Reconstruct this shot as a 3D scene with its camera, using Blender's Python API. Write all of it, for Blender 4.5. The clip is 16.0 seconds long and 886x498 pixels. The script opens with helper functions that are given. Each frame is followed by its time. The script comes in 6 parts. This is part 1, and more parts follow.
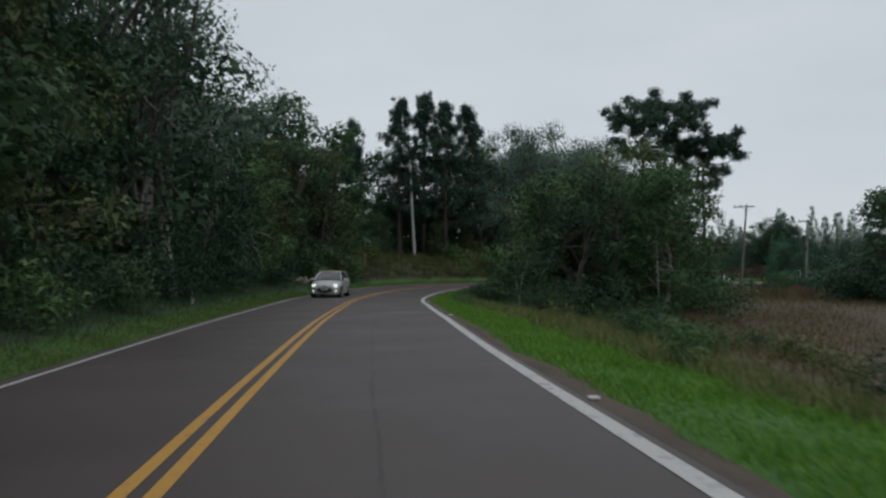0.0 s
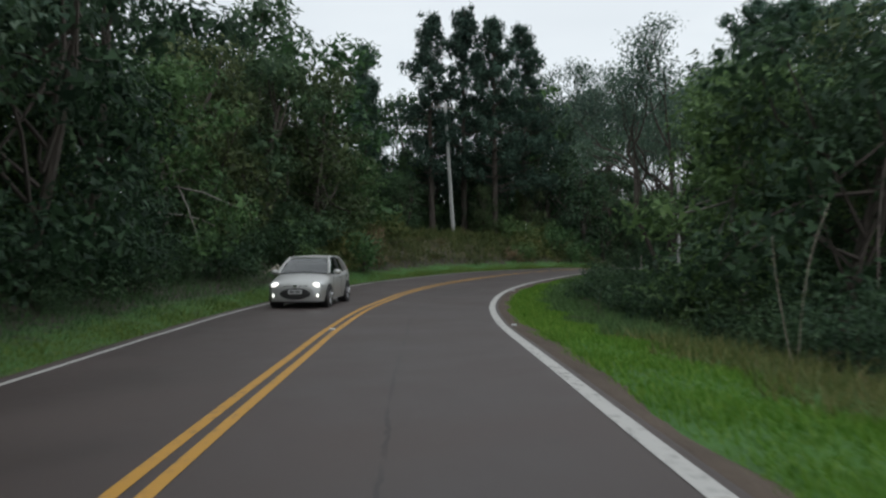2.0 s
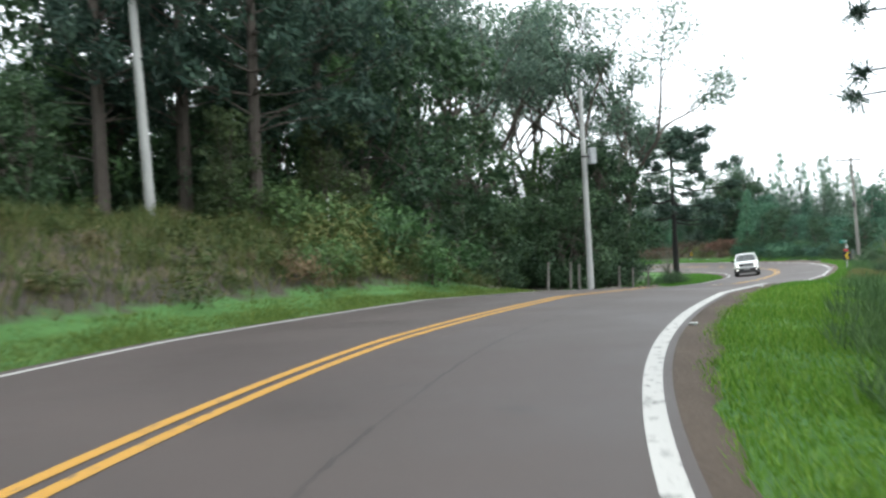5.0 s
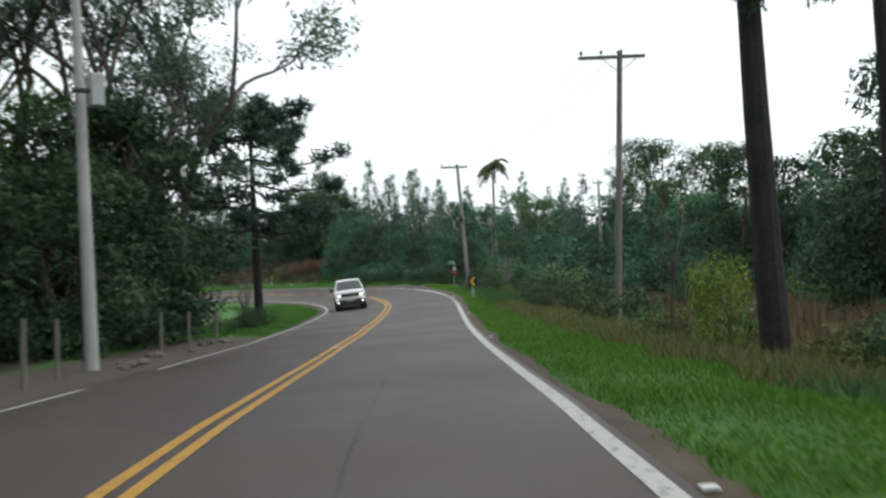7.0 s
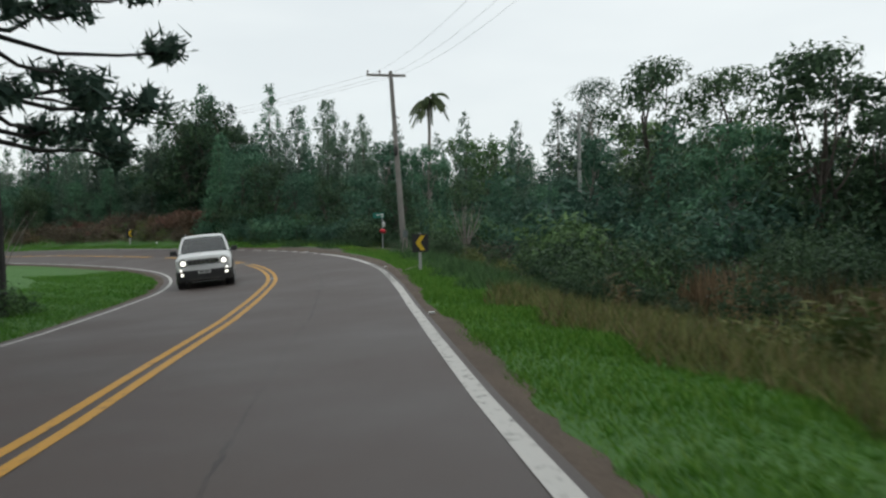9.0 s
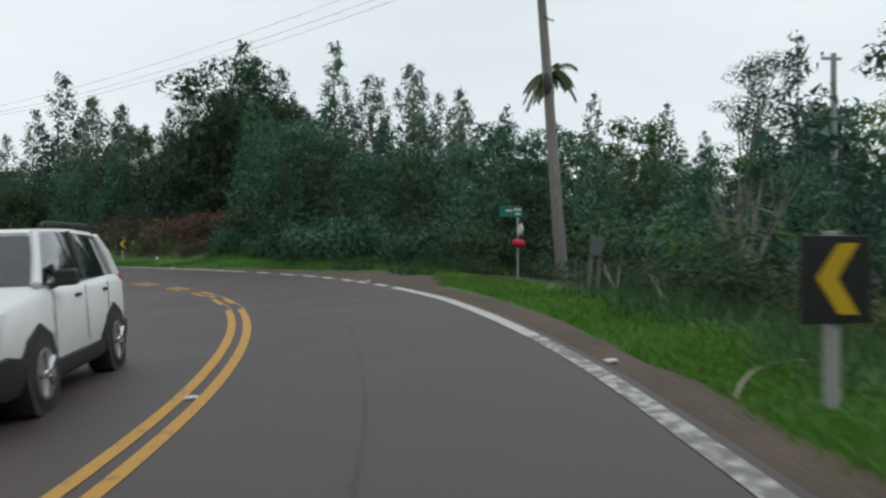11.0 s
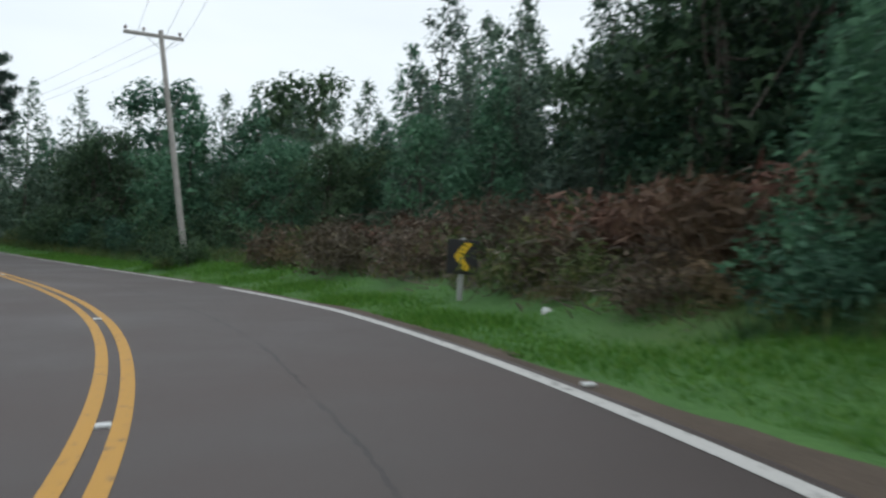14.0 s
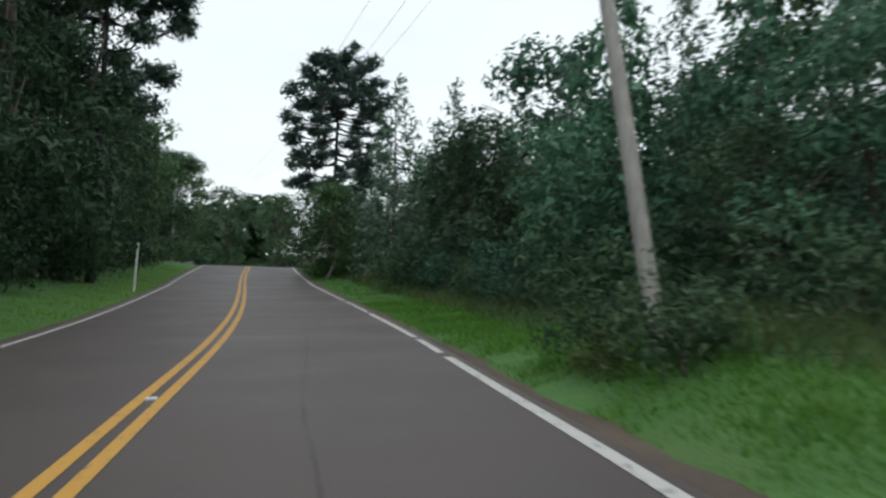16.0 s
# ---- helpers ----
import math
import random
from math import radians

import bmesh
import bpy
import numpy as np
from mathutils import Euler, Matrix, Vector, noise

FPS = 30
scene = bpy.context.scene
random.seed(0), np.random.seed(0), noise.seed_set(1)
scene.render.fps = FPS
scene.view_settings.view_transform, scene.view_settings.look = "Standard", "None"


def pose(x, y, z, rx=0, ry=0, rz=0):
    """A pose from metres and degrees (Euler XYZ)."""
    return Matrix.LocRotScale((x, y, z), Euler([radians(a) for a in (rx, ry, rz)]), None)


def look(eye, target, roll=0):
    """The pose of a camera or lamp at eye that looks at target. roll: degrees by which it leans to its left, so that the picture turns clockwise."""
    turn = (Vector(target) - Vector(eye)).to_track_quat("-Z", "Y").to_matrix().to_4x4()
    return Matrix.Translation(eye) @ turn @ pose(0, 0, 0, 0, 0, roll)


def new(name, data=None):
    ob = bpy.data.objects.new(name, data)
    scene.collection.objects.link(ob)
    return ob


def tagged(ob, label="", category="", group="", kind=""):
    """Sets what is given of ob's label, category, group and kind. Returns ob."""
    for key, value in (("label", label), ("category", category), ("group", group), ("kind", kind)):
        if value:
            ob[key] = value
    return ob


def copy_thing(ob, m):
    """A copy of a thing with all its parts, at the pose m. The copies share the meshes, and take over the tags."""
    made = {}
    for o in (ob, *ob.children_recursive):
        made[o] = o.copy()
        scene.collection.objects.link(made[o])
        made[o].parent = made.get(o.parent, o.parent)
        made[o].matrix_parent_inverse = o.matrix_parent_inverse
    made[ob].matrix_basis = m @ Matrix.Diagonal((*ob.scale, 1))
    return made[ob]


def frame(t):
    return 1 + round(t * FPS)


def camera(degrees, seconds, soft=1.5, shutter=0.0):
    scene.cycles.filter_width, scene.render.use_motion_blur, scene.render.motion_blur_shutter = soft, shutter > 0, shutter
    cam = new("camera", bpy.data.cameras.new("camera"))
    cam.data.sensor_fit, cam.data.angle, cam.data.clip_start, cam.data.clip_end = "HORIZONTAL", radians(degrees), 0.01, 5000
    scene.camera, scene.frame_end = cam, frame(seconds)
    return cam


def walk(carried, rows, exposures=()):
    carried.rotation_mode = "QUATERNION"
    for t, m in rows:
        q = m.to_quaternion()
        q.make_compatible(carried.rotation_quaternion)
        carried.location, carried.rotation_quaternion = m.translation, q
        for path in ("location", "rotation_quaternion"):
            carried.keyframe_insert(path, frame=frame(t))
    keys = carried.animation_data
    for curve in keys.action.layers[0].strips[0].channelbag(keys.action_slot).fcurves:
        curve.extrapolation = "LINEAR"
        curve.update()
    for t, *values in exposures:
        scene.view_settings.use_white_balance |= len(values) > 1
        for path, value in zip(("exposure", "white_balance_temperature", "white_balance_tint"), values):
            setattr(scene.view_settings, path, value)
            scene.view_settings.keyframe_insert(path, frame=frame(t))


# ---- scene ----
cam = camera(56.8, 16.0, soft=2.4, shutter=0.3)
PATH = [
    (0, (0.864, -2.519, 1.423), (0.808, 7.476, 1.729), 0.39),
    (0.5, (0.482, 3.066, 1.495), (0.326, 13.062, 1.745), 0.73),
    (1, (0.076, 8.511, 1.489), (-0.190, 18.506, 1.668), 0.57),
    (1.5, (-0.377, 14.514, 1.490), (-0.733, 24.507, 1.621), -0.30),
    (2, (-0.900, 20.080, 1.560), (-1.280, 30.073, 1.634), -0.30),
    (2.5, (-1.360, 25.570, 1.553), (-1.681, 35.565, 1.583), -0.42),
    (3, (-1.687, 31.104, 1.501), (-1.864, 41.102, 1.506), -0.86),
    (3.2, (-1.790, 33.332, 1.431), (-1.859, 43.332, 1.465), -1.28),
    (3.7, (-1.844, 39.015, 1.401), (-1.511, 49.010, 1.487), -1.92),
    (4.25, (-1.379, 45.240, 1.436), (-0.370, 55.188, 1.557), -2.05),
    (4.8, (-0.377, 51.085, 1.563), (1.589, 60.888, 1.713), -2.00),
    (5.3, (0.910, 55.696, 1.711), (4.008, 65.202, 1.894), -2.16),
    (5.5, (1.545, 57.496, 1.756), (5.159, 66.818, 1.957), -2.31),
    (6, (3.618, 61.899, 1.885), (8.476, 70.637, 2.119), -2.55),
    (6.5, (6.226, 66.024, 1.996), (12.213, 74.030, 2.249), -2.86),
    (7, (9.335, 70.011, 2.063), (16.158, 77.319, 2.257), -2.63),
    (7.5, (12.637, 73.742, 2.068), (20.034, 80.472, 2.148), -2.24),
    (8, (15.854, 77.146, 1.939), (23.393, 83.716, 1.886), -1.66),
    (8.2, (17.128, 78.557, 1.883), (24.669, 85.123, 1.751), -1.47),
    (8.7, (20.343, 82.121, 1.662), (27.868, 88.703, 1.413), -1.20),
    (9.25, (23.947, 86.117, 1.488), (31.416, 92.761, 1.225), -1.17),
    (9.8, (27.602, 90.221, 1.371), (34.956, 96.995, 1.171), -1.11),
    (10.3, (30.981, 94.040, 1.305), (38.157, 101.004, 1.188), -0.79),
    (10.5, (32.344, 95.620, 1.309), (39.427, 102.678, 1.228), -0.58),
    (11, (35.528, 99.564, 1.279), (42.320, 106.904, 1.286), -0.07),
    (11.5, (38.158, 103.197, 1.318), (44.621, 110.828, 1.370), 0.74),
    (12, (40.737, 107.206, 1.340), (46.764, 115.185, 1.427), 1.94),
    (12.5, (43.096, 111.559, 1.376), (48.467, 119.993, 1.494), 2.71),
    (13, (45.054, 116.001, 1.389), (49.619, 124.896, 1.571), 3.79),
    (13.5, (46.508, 120.709, 1.454), (50.088, 130.045, 1.609), 4.14),
    (14, (47.418, 125.508, 1.533), (49.737, 135.235, 1.629), 4.01),
    (14.5, (47.612, 130.683, 1.518), (48.647, 140.628, 1.640), 3.58),
    (15, (47.211, 135.797, 1.535), (47.058, 145.795, 1.677), 2.75),
    (15.5, (46.414, 140.311, 1.547), (45.203, 150.236, 1.730), 2.83),
    (16, (45.101, 144.720, 1.607), (42.833, 154.458, 1.785), 2.88),
]
walk(cam, [(t, look(eye, target, roll)) for t, eye, target, roll in PATH],
     [(0, -0.36, 6150, 6), (1.5, -0.08, 6250, 6), (2.5, 0.42, 6250, 6), (3.2, 1.02, 6250, 5), (5.5, 1.52, 6250, 4), (6.5, 0.9, 6250, 4), (7.5, 0.4, 6500, 4), (10.5, 0.15, 6350, 4), (12.0, 0.1, 6250, 6), (14.0, 0.28, 6150, 5), (16.0, 0.36, 6250, 4)])

# ---- light: an overcast sky ----
world = bpy.data.worlds.new("overcast")
scene.world = world
world.use_nodes = True
wn, wl = world.node_tree.nodes, world.node_tree.links
sky = wn.new("ShaderNodeTexSky")
sky.sky_type, sky.sun_disc, sky.sun_elevation, sky.sun_rotation = "NISHITA", False, radians(50), radians(140)
haze = wn.new("ShaderNodeMix")
haze.data_type = "RGBA"
haze.inputs["Factor"].default_value = 0.9
cloud = wn.new("ShaderNodeTexNoise")
cloud.inputs["Scale"].default_value, cloud.inputs["Detail"].default_value = 2.2, 4.0
stretch = wn.new("ShaderNodeMapping")
stretch.inputs["Scale"].default_value = (1, 1, 3.5)
where = wn.new("ShaderNodeTexCoord")
tone = wn.new("ShaderNodeValToRGB")
tone.color_ramp.elements[0].position, tone.color_ramp.elements[0].color = 0.3, (7.6, 7.8, 8.1, 1)
tone.color_ramp.elements[1].position, tone.color_ramp.elements[1].color = 0.7, (8.8, 8.9, 9.05, 1)
wl.new(where.outputs["Generated"], stretch.inputs["Vector"])
wl.new(stretch.outputs[0], cloud.inputs["Vector"])
wl.new(cloud.outputs["Fac"], tone.inputs["Fac"])
wl.new(sky.outputs[0], haze.inputs["A"])
wl.new(tone.outputs[0], haze.inputs["B"])
wl.new(haze.outputs["Result"], wn["Background"].inputs["Color"])
wn["Background"].inputs["Strength"].default_value = 0.1
sun_data = bpy.data.lights.new("sun", "SUN")
sun_data.energy, sun_data.angle, sun_data.color = 0.5, radians(40), (1.0, 0.98, 0.95)
sun = new("sun", sun_data)
sun.matrix_world = look((0, 0, 60), (-25, 30, 0))


# ---- materials ----
def shader(name, rough=0.7, metal=0.0):
    m = bpy.data.materials.new(name)
    m.use_nodes = True
    n, l = m.node_tree.nodes, m.node_tree.links
    b = n["Principled BSDF"]
    b.inputs["Roughness"].default_value, b.inputs["Metallic"].default_value = rough, metal
    return m, n, l, b


def ramp(n, l, fac, stops):
    r = n.new("ShaderNodeValToRGB")
    e = r.color_ramp.elements
    while len(e) < len(stops):
        e.new(0.5)
    for k, (p, c) in enumerate(stops):
        e[k].position, e[k].color = p, (*c, 1)
    l.new(fac, r.inputs["Fac"])
    return r.outputs["Color"]


def noise_tex(n, l, scale, detail=4.0, coords="Object", squash=None, rough=0.55):
    t = n.new("ShaderNodeTexNoise")
    t.inputs["Scale"].default_value, t.inputs["Detail"].default_value, t.inputs["Roughness"].default_value = scale, detail, rough
    c = n.new("ShaderNodeTexCoord")
    out = c.outputs[coords]
    if squash:
        mp = n.new("ShaderNodeMapping")
        mp.inputs["Scale"].default_value = squash
        l.new(out, mp.inputs["Vector"])
        out = mp.outputs[0]
    l.new(out, t.inputs["Vector"])
    return t.outputs["Fac"]


def blend(n, l, fac, a, b, kind="MIX"):
    m = n.new("ShaderNodeMix")
    m.data_type, m.blend_type = "RGBA", kind
    for name, v in (("Factor", fac), ("A", a), ("B", b)):
        if isinstance(v, (int, float)):
            m.inputs[name].default_value = v
        elif isinstance(v, tuple):
            m.inputs[name].default_value = (*v, 1)
        else:
            l.new(v, m.inputs[name])
    return m.outputs["Result"]


def relief(n, l, b, height, strength, dist=0.02):
    k = n.new("ShaderNodeBump")
    k.inputs["Strength"].default_value, k.inputs["Distance"].default_value = strength, dist
    l.new(height, k.inputs["Height"])
    l.new(k.outputs[0], b.inputs["Normal"])


def simple(name, low, high, scale=3.0, rough=0.7, metal=0.0, bump=0.2, fine=40.0, coords="Object", squash=None):
    """A surface whose colour wanders between two tones at two scales."""
    m, n, l, b = shader(name, rough, metal)
    big = noise_tex(n, l, scale, 5, coords, squash)
    small = noise_tex(n, l, fine, 3, coords, squash)
    c = ramp(n, l, big, [(0.3, low), (0.7, high)])
    c2 = ramp(n, l, small, [(0.25, tuple(0.72 * v for v in low)), (0.75, tuple(min(1, 1.15 * v) for v in high))])
    l.new(blend(n, l, 0.45, c, c2), b.inputs["Base Color"])
    if bump:
        relief(n, l, b, small, bump)
    return m


def leaf_mat(name, low, mid, high, back=0.3):
    """Foliage: tone by leaf and by plant, a little light let through."""
    m, n, l, b = shader(name, 0.6)
    b.inputs["Specular IOR Level"].default_value = 0.25
    g = n.new("ShaderNodeNewGeometry")
    o = n.new("ShaderNodeObjectInfo")
    c = ramp(n, l, g.outputs["Random Per Island"], [(0.0, low), (0.55, mid), (1.0, high)])
    h = n.new("ShaderNodeHueSaturation")
    h.inputs["Fac"].default_value = 1.0
    mr = n.new("ShaderNodeMapRange")
    mr.inputs["To Min"].default_value, mr.inputs["To Max"].default_value = 0.7, 1.3
    l.new(o.outputs["Random"], mr.inputs["Value"])
    l.new(mr.outputs[0], h.inputs["Value"])
    mh = n.new("ShaderNodeMapRange")
    mh.inputs["To Min"].default_value, mh.inputs["To Max"].default_value = 0.515, 0.475
    l.new(o.outputs["Random"], mh.inputs["Value"])
    l.new(mh.outputs[0], h.inputs["Hue"])
    l.new(c, h.inputs["Color"])
    l.new(h.outputs[0], b.inputs["Base Color"])
    t = n.new("ShaderNodeBsdfTranslucent")
    l.new(h.outputs[0], t.inputs["Color"])
    mix = n.new("ShaderNodeMixShader")
    mix.inputs[0].default_value = back
    l.new(b.outputs[0], mix.inputs[1])
    l.new(t.outputs[0], mix.inputs[2])
    l.new(mix.outputs[0], n["Material Output"].inputs["Surface"])
    return m


LEAF_DARK = leaf_mat("leaf_dark", (0.024, 0.052, 0.029), (0.048, 0.092, 0.046), (0.083, 0.148, 0.071))
LEAF_MID = leaf_mat("leaf_mid", (0.044, 0.092, 0.037), (0.084, 0.162, 0.061), (0.141, 0.250, 0.092))
LEAF_OLIVE = leaf_mat("leaf_olive", (0.042, 0.066, 0.029), (0.08, 0.115, 0.048), (0.132, 0.172, 0.072))
# Glaucous leaves, this tone and the next partly lightened to imitate distance haze.
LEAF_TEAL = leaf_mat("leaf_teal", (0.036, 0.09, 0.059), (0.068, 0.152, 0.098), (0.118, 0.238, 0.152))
LEAF_GREY = leaf_mat("leaf_grey", (0.062, 0.106, 0.082), (0.106, 0.170, 0.123), (0.176, 0.245, 0.176))
LEAF_PINE = leaf_mat("leaf_pine", (0.03, 0.064, 0.048), (0.058, 0.106, 0.077), (0.096, 0.155, 0.108))
LEAF_LIME = leaf_mat("leaf_lime", (0.085, 0.15, 0.03), (0.155, 0.245, 0.048), (0.23, 0.32, 0.075))
LEAF_DRY = leaf_mat("leaf_dry", (0.1, 0.076, 0.042), (0.18, 0.142, 0.076), (0.285, 0.23, 0.125))
LEAF_WEED = leaf_mat("leaf_weed", (0.06, 0.098, 0.028), (0.118, 0.155, 0.052), (0.215, 0.205, 0.08))
LEAF_FERN = leaf_mat("leaf_fern", (0.07, 0.043, 0.028), (0.145, 0.09, 0.06), (0.24, 0.155, 0.105))
LEAF_RUST = leaf_mat("leaf_rust", (0.06, 0.047, 0.031), (0.112, 0.09, 0.058), (0.185, 0.15, 0.098))
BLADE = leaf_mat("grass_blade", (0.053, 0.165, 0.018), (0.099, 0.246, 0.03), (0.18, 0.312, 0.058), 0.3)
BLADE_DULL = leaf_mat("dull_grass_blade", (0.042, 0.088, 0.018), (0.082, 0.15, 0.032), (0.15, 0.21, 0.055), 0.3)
BARK = simple("bark", (0.05, 0.042, 0.035), (0.12, 0.1, 0.085), 1.2, 0.9, bump=0.6, fine=14, squash=(1, 1, 0.25))
BARK_PALE = simple("bark_pale", (0.16, 0.145, 0.125), (0.32, 0.3, 0.27), 1.0, 0.85, bump=0.4, fine=10, squash=(1, 1, 0.2))
BARK_DARK = simple("bark_dark", (0.011, 0.0108, 0.0108), (0.04, 0.038, 0.0365), 2.0, 0.95, bump=0.8, fine=16, squash=(1, 1, 1.5))
CONCRETE = simple("concrete", (0.34, 0.34, 0.33), (0.46, 0.46, 0.44), 0.8, 0.85, bump=0.2, fine=30)
TIMBER_PALE = simple("bleached_timber", (0.2, 0.19, 0.175), (0.42, 0.4, 0.37), 1.5, 0.9, bump=0.5, fine=18, squash=(1, 1, 0.12))
TIMBER = simple("weathered_timber", (0.12, 0.11, 0.1), (0.26, 0.245, 0.225), 1.5, 0.9, bump=0.5, fine=18, squash=(1, 1, 0.12))
WHITE_PAINT = simple("white_paint", (0.6, 0.6, 0.58), (0.75, 0.75, 0.73), 2.0, 0.6, bump=0.1)
STEEL = simple("galvanised_steel", (0.35, 0.36, 0.37), (0.5, 0.51, 0.52), 4.0, 0.45, 0.8, bump=0.05)
DARK_IRON = simple("dark_iron", (0.03, 0.03, 0.03), (0.07, 0.065, 0.06), 5.0, 0.6, 0.3, bump=0.1)
BLACK_PLATE = simple("black_sign_face", (0.012, 0.012, 0.013), (0.022, 0.022, 0.024), 3.0, 0.5, bump=0.02)
YELLOW_SHEET = simple("yellow_sign_sheet", (0.62, 0.4, 0.012), (0.7, 0.46, 0.02), 3.0, 0.45, bump=0.02)
PORCELAIN = simple("brown_porcelain", (0.06, 0.03, 0.02), (0.09, 0.045, 0.03), 3, 0.25, bump=0)
STONE = simple("field_stone", (0.1, 0.085, 0.072), (0.22, 0.195, 0.17), 3.0, 0.9, bump=0.6, fine=20)
STICK = simple("dead_wood", (0.068, 0.054, 0.042), (0.185, 0.153, 0.122), 2.5, 0.9, bump=0.4, fine=25)
WIRE = simple("wire", (0.03, 0.03, 0.03), (0.06, 0.06, 0.06), 3, 0.6, 0.2, bump=0)


def asphalt_mat():
    m, n, l, b = shader("asphalt", 0.62)
    at = n.new("ShaderNodeAttribute")
    at.attribute_name = "across"
    patch = noise_tex(n, l, 0.35, 5)
    stain = noise_tex(n, l, 1.6, 5)
    grit = noise_tex(n, l, 120, 2)
    c = ramp(n, l, patch, [(0.3, (0.0455, 0.034, 0.031)), (0.7, (0.0815, 0.062, 0.0565))])
    c = blend(n, l, 0.35, c, ramp(n, l, grit, [(0.3, (0.0275, 0.0207, 0.0197)), (0.75, (0.11, 0.0848, 0.078))]))
    c = blend(n, l, ramp(n, l, stain, [(0.66, (0, 0, 0)), (0.8, (0.5, 0.5, 0.5))]), c, (0.03, 0.028, 0.027))
    # tar seam along the lane and polished wheel tracks
    wave = n.new("ShaderNodeMath")
    wave.operation = "COMPARE"
    wob = n.new("ShaderNodeMath")
    wob.operation = "MULTIPLY_ADD"
    l.new(noise_tex(n, l, 0.12, 3), wob.inputs[0])
    wob.inputs[1].default_value = 0.35
    l.new(at.outputs["Fac"], wob.inputs[2])
    jag = n.new("ShaderNodeMath")
    jag.operation = "MULTIPLY_ADD"
    l.new(noise_tex(n, l, 7, 3), jag.inputs[0])
    jag.inputs[1].default_value = 0.1
    l.new(wob.outputs[0], jag.inputs[2])
    l.new(jag.outputs[0], wave.inputs[0])
    wave.inputs[1].default_value, wave.inputs[2].default_value = 1.78, 0.02
    fade = n.new("ShaderNodeMath")
    fade.operation = "MULTIPLY"
    l.new(wave.outputs[0], fade.inputs[0])
    l.new(ramp(n, l, noise_tex(n, l, 0.9, 4), [(0.35, (0.1, 0.1, 0.1)), (0.6, (0.75, 0.75, 0.75))]), fade.inputs[1])
    c = blend(n, l, fade.outputs[0], c, (0.014, 0.012, 0.011))
    l.new(c, b.inputs["Base Color"])
    r = ramp(n, l, patch, [(0.3, (0.5, 0.5, 0.5)), (0.7, (0.68, 0.68, 0.68))])
    l.new(r, b.inputs["Roughness"])
    relief(n, l, b, grit, 0.35, 0.006)
    return m


def line_mat(name, colour, worn):
    m, n, l, b = shader(name, 0.65)
    wear = noise_tex(n, l, 9, 5)
    grit = noise_tex(n, l, 90, 2)
    c = blend(n, l, ramp(n, l, grit, [(0.3, (0, 0, 0)), (0.8, (0.35, 0.35, 0.35))]), colour, tuple(0.6 * v for v in colour))
    c = blend(n, l, ramp(n, l, wear, [(worn, (0, 0, 0)), (worn + 0.12, (0.8, 0.8, 0.8))]), c, (0.09, 0.083, 0.08))
    l.new(c, b.inputs["Base Color"])
    relief(n, l, b, grit, 0.3, 0.005)
    return m


def ground_mat():
    """Turf, leaf litter, dry field and gravel, told apart by three masks on the sheet."""
    m, n, l, b = shader("ground", 0.95)
    big, mid, fine = noise_tex(n, l, 0.25, 5), noise_tex(n, l, 1.7, 5), noise_tex(n, l, 22, 3)
    turf = blend(n, l, 0.5, ramp(n, l, mid, [(0.3, (0.048, 0.125, 0.024)), (0.7, (0.088, 0.2, 0.04))]),
                 ramp(n, l, fine, [(0.3, (0.028, 0.082, 0.018)), (0.7, (0.086, 0.2, 0.05))]))
    turf = blend(n, l, ramp(n, l, big, [(0.55, (0, 0, 0)), (0.75, (0.5, 0.5, 0.5))]), turf, (0.085, 0.105, 0.035))
    litter = blend(n, l, 0.5, ramp(n, l, mid, [(0.3, (0.022, 0.018, 0.014)), (0.7, (0.05, 0.04, 0.03))]),
                   ramp(n, l, fine, [(0.3, (0.02, 0.017, 0.013)), (0.7, (0.095, 0.075, 0.055))]))
    dry = blend(n, l, 0.5, ramp(n, l, mid, [(0.3, (0.06, 0.045, 0.032)), (0.7, (0.13, 0.098, 0.067))]),
                ramp(n, l, fine, [(0.3, (0.045, 0.034, 0.025)), (0.7, (0.175, 0.132, 0.09))]))
    gravel = blend(n, l, 0.5, ramp(n, l, mid, [(0.3, (0.075, 0.058, 0.05)), (0.7, (0.115, 0.092, 0.08))]),
                   ramp(n, l, fine, [(0.3, (0.045, 0.037, 0.032)), (0.7, (0.17, 0.14, 0.125))]))
    c = turf
    for name, col in (("litter", litter), ("dry", dry), ("gravel", gravel)):
        at = n.new("ShaderNodeAttribute")
        at.attribute_name = name
        edge = n.new("ShaderNodeMath")
        edge.operation = "MULTIPLY_ADD"
        l.new(mid, edge.inputs[0])
        edge.inputs[1].default_value = 0.9
        l.new(at.outputs["Fac"], edge.inputs[2])
        c = blend(n, l, ramp(n, l, edge.outputs[0], [(0.8, (0, 0, 0)), (1.0, (1, 1, 1))]), c, col)
    l.new(c, b.inputs["Base Color"])
    relief(n, l, b, fine, 0.8, 0.05)
    return m


ASPHALT = asphalt_mat()
LINE_WHITE = line_mat("white_line", (0.53, 0.515, 0.49), 0.56)
LINE_CHIPPED = line_mat("chipped_white_line", (0.5, 0.49, 0.46), 0.42)
LINE_YELLOW = line_mat("yellow_line", (0.53, 0.28, 0.044), 0.58)
LINE_FAINT = line_mat("faint_yellow_line", (0.33, 0.26, 0.17), 0.45)
GROUND = ground_mat()
DIRT = simple("roadside_dirt", (0.05, 0.036, 0.026), (0.122, 0.09, 0.066), 0.9, 0.95, bump=0.7, fine=25)


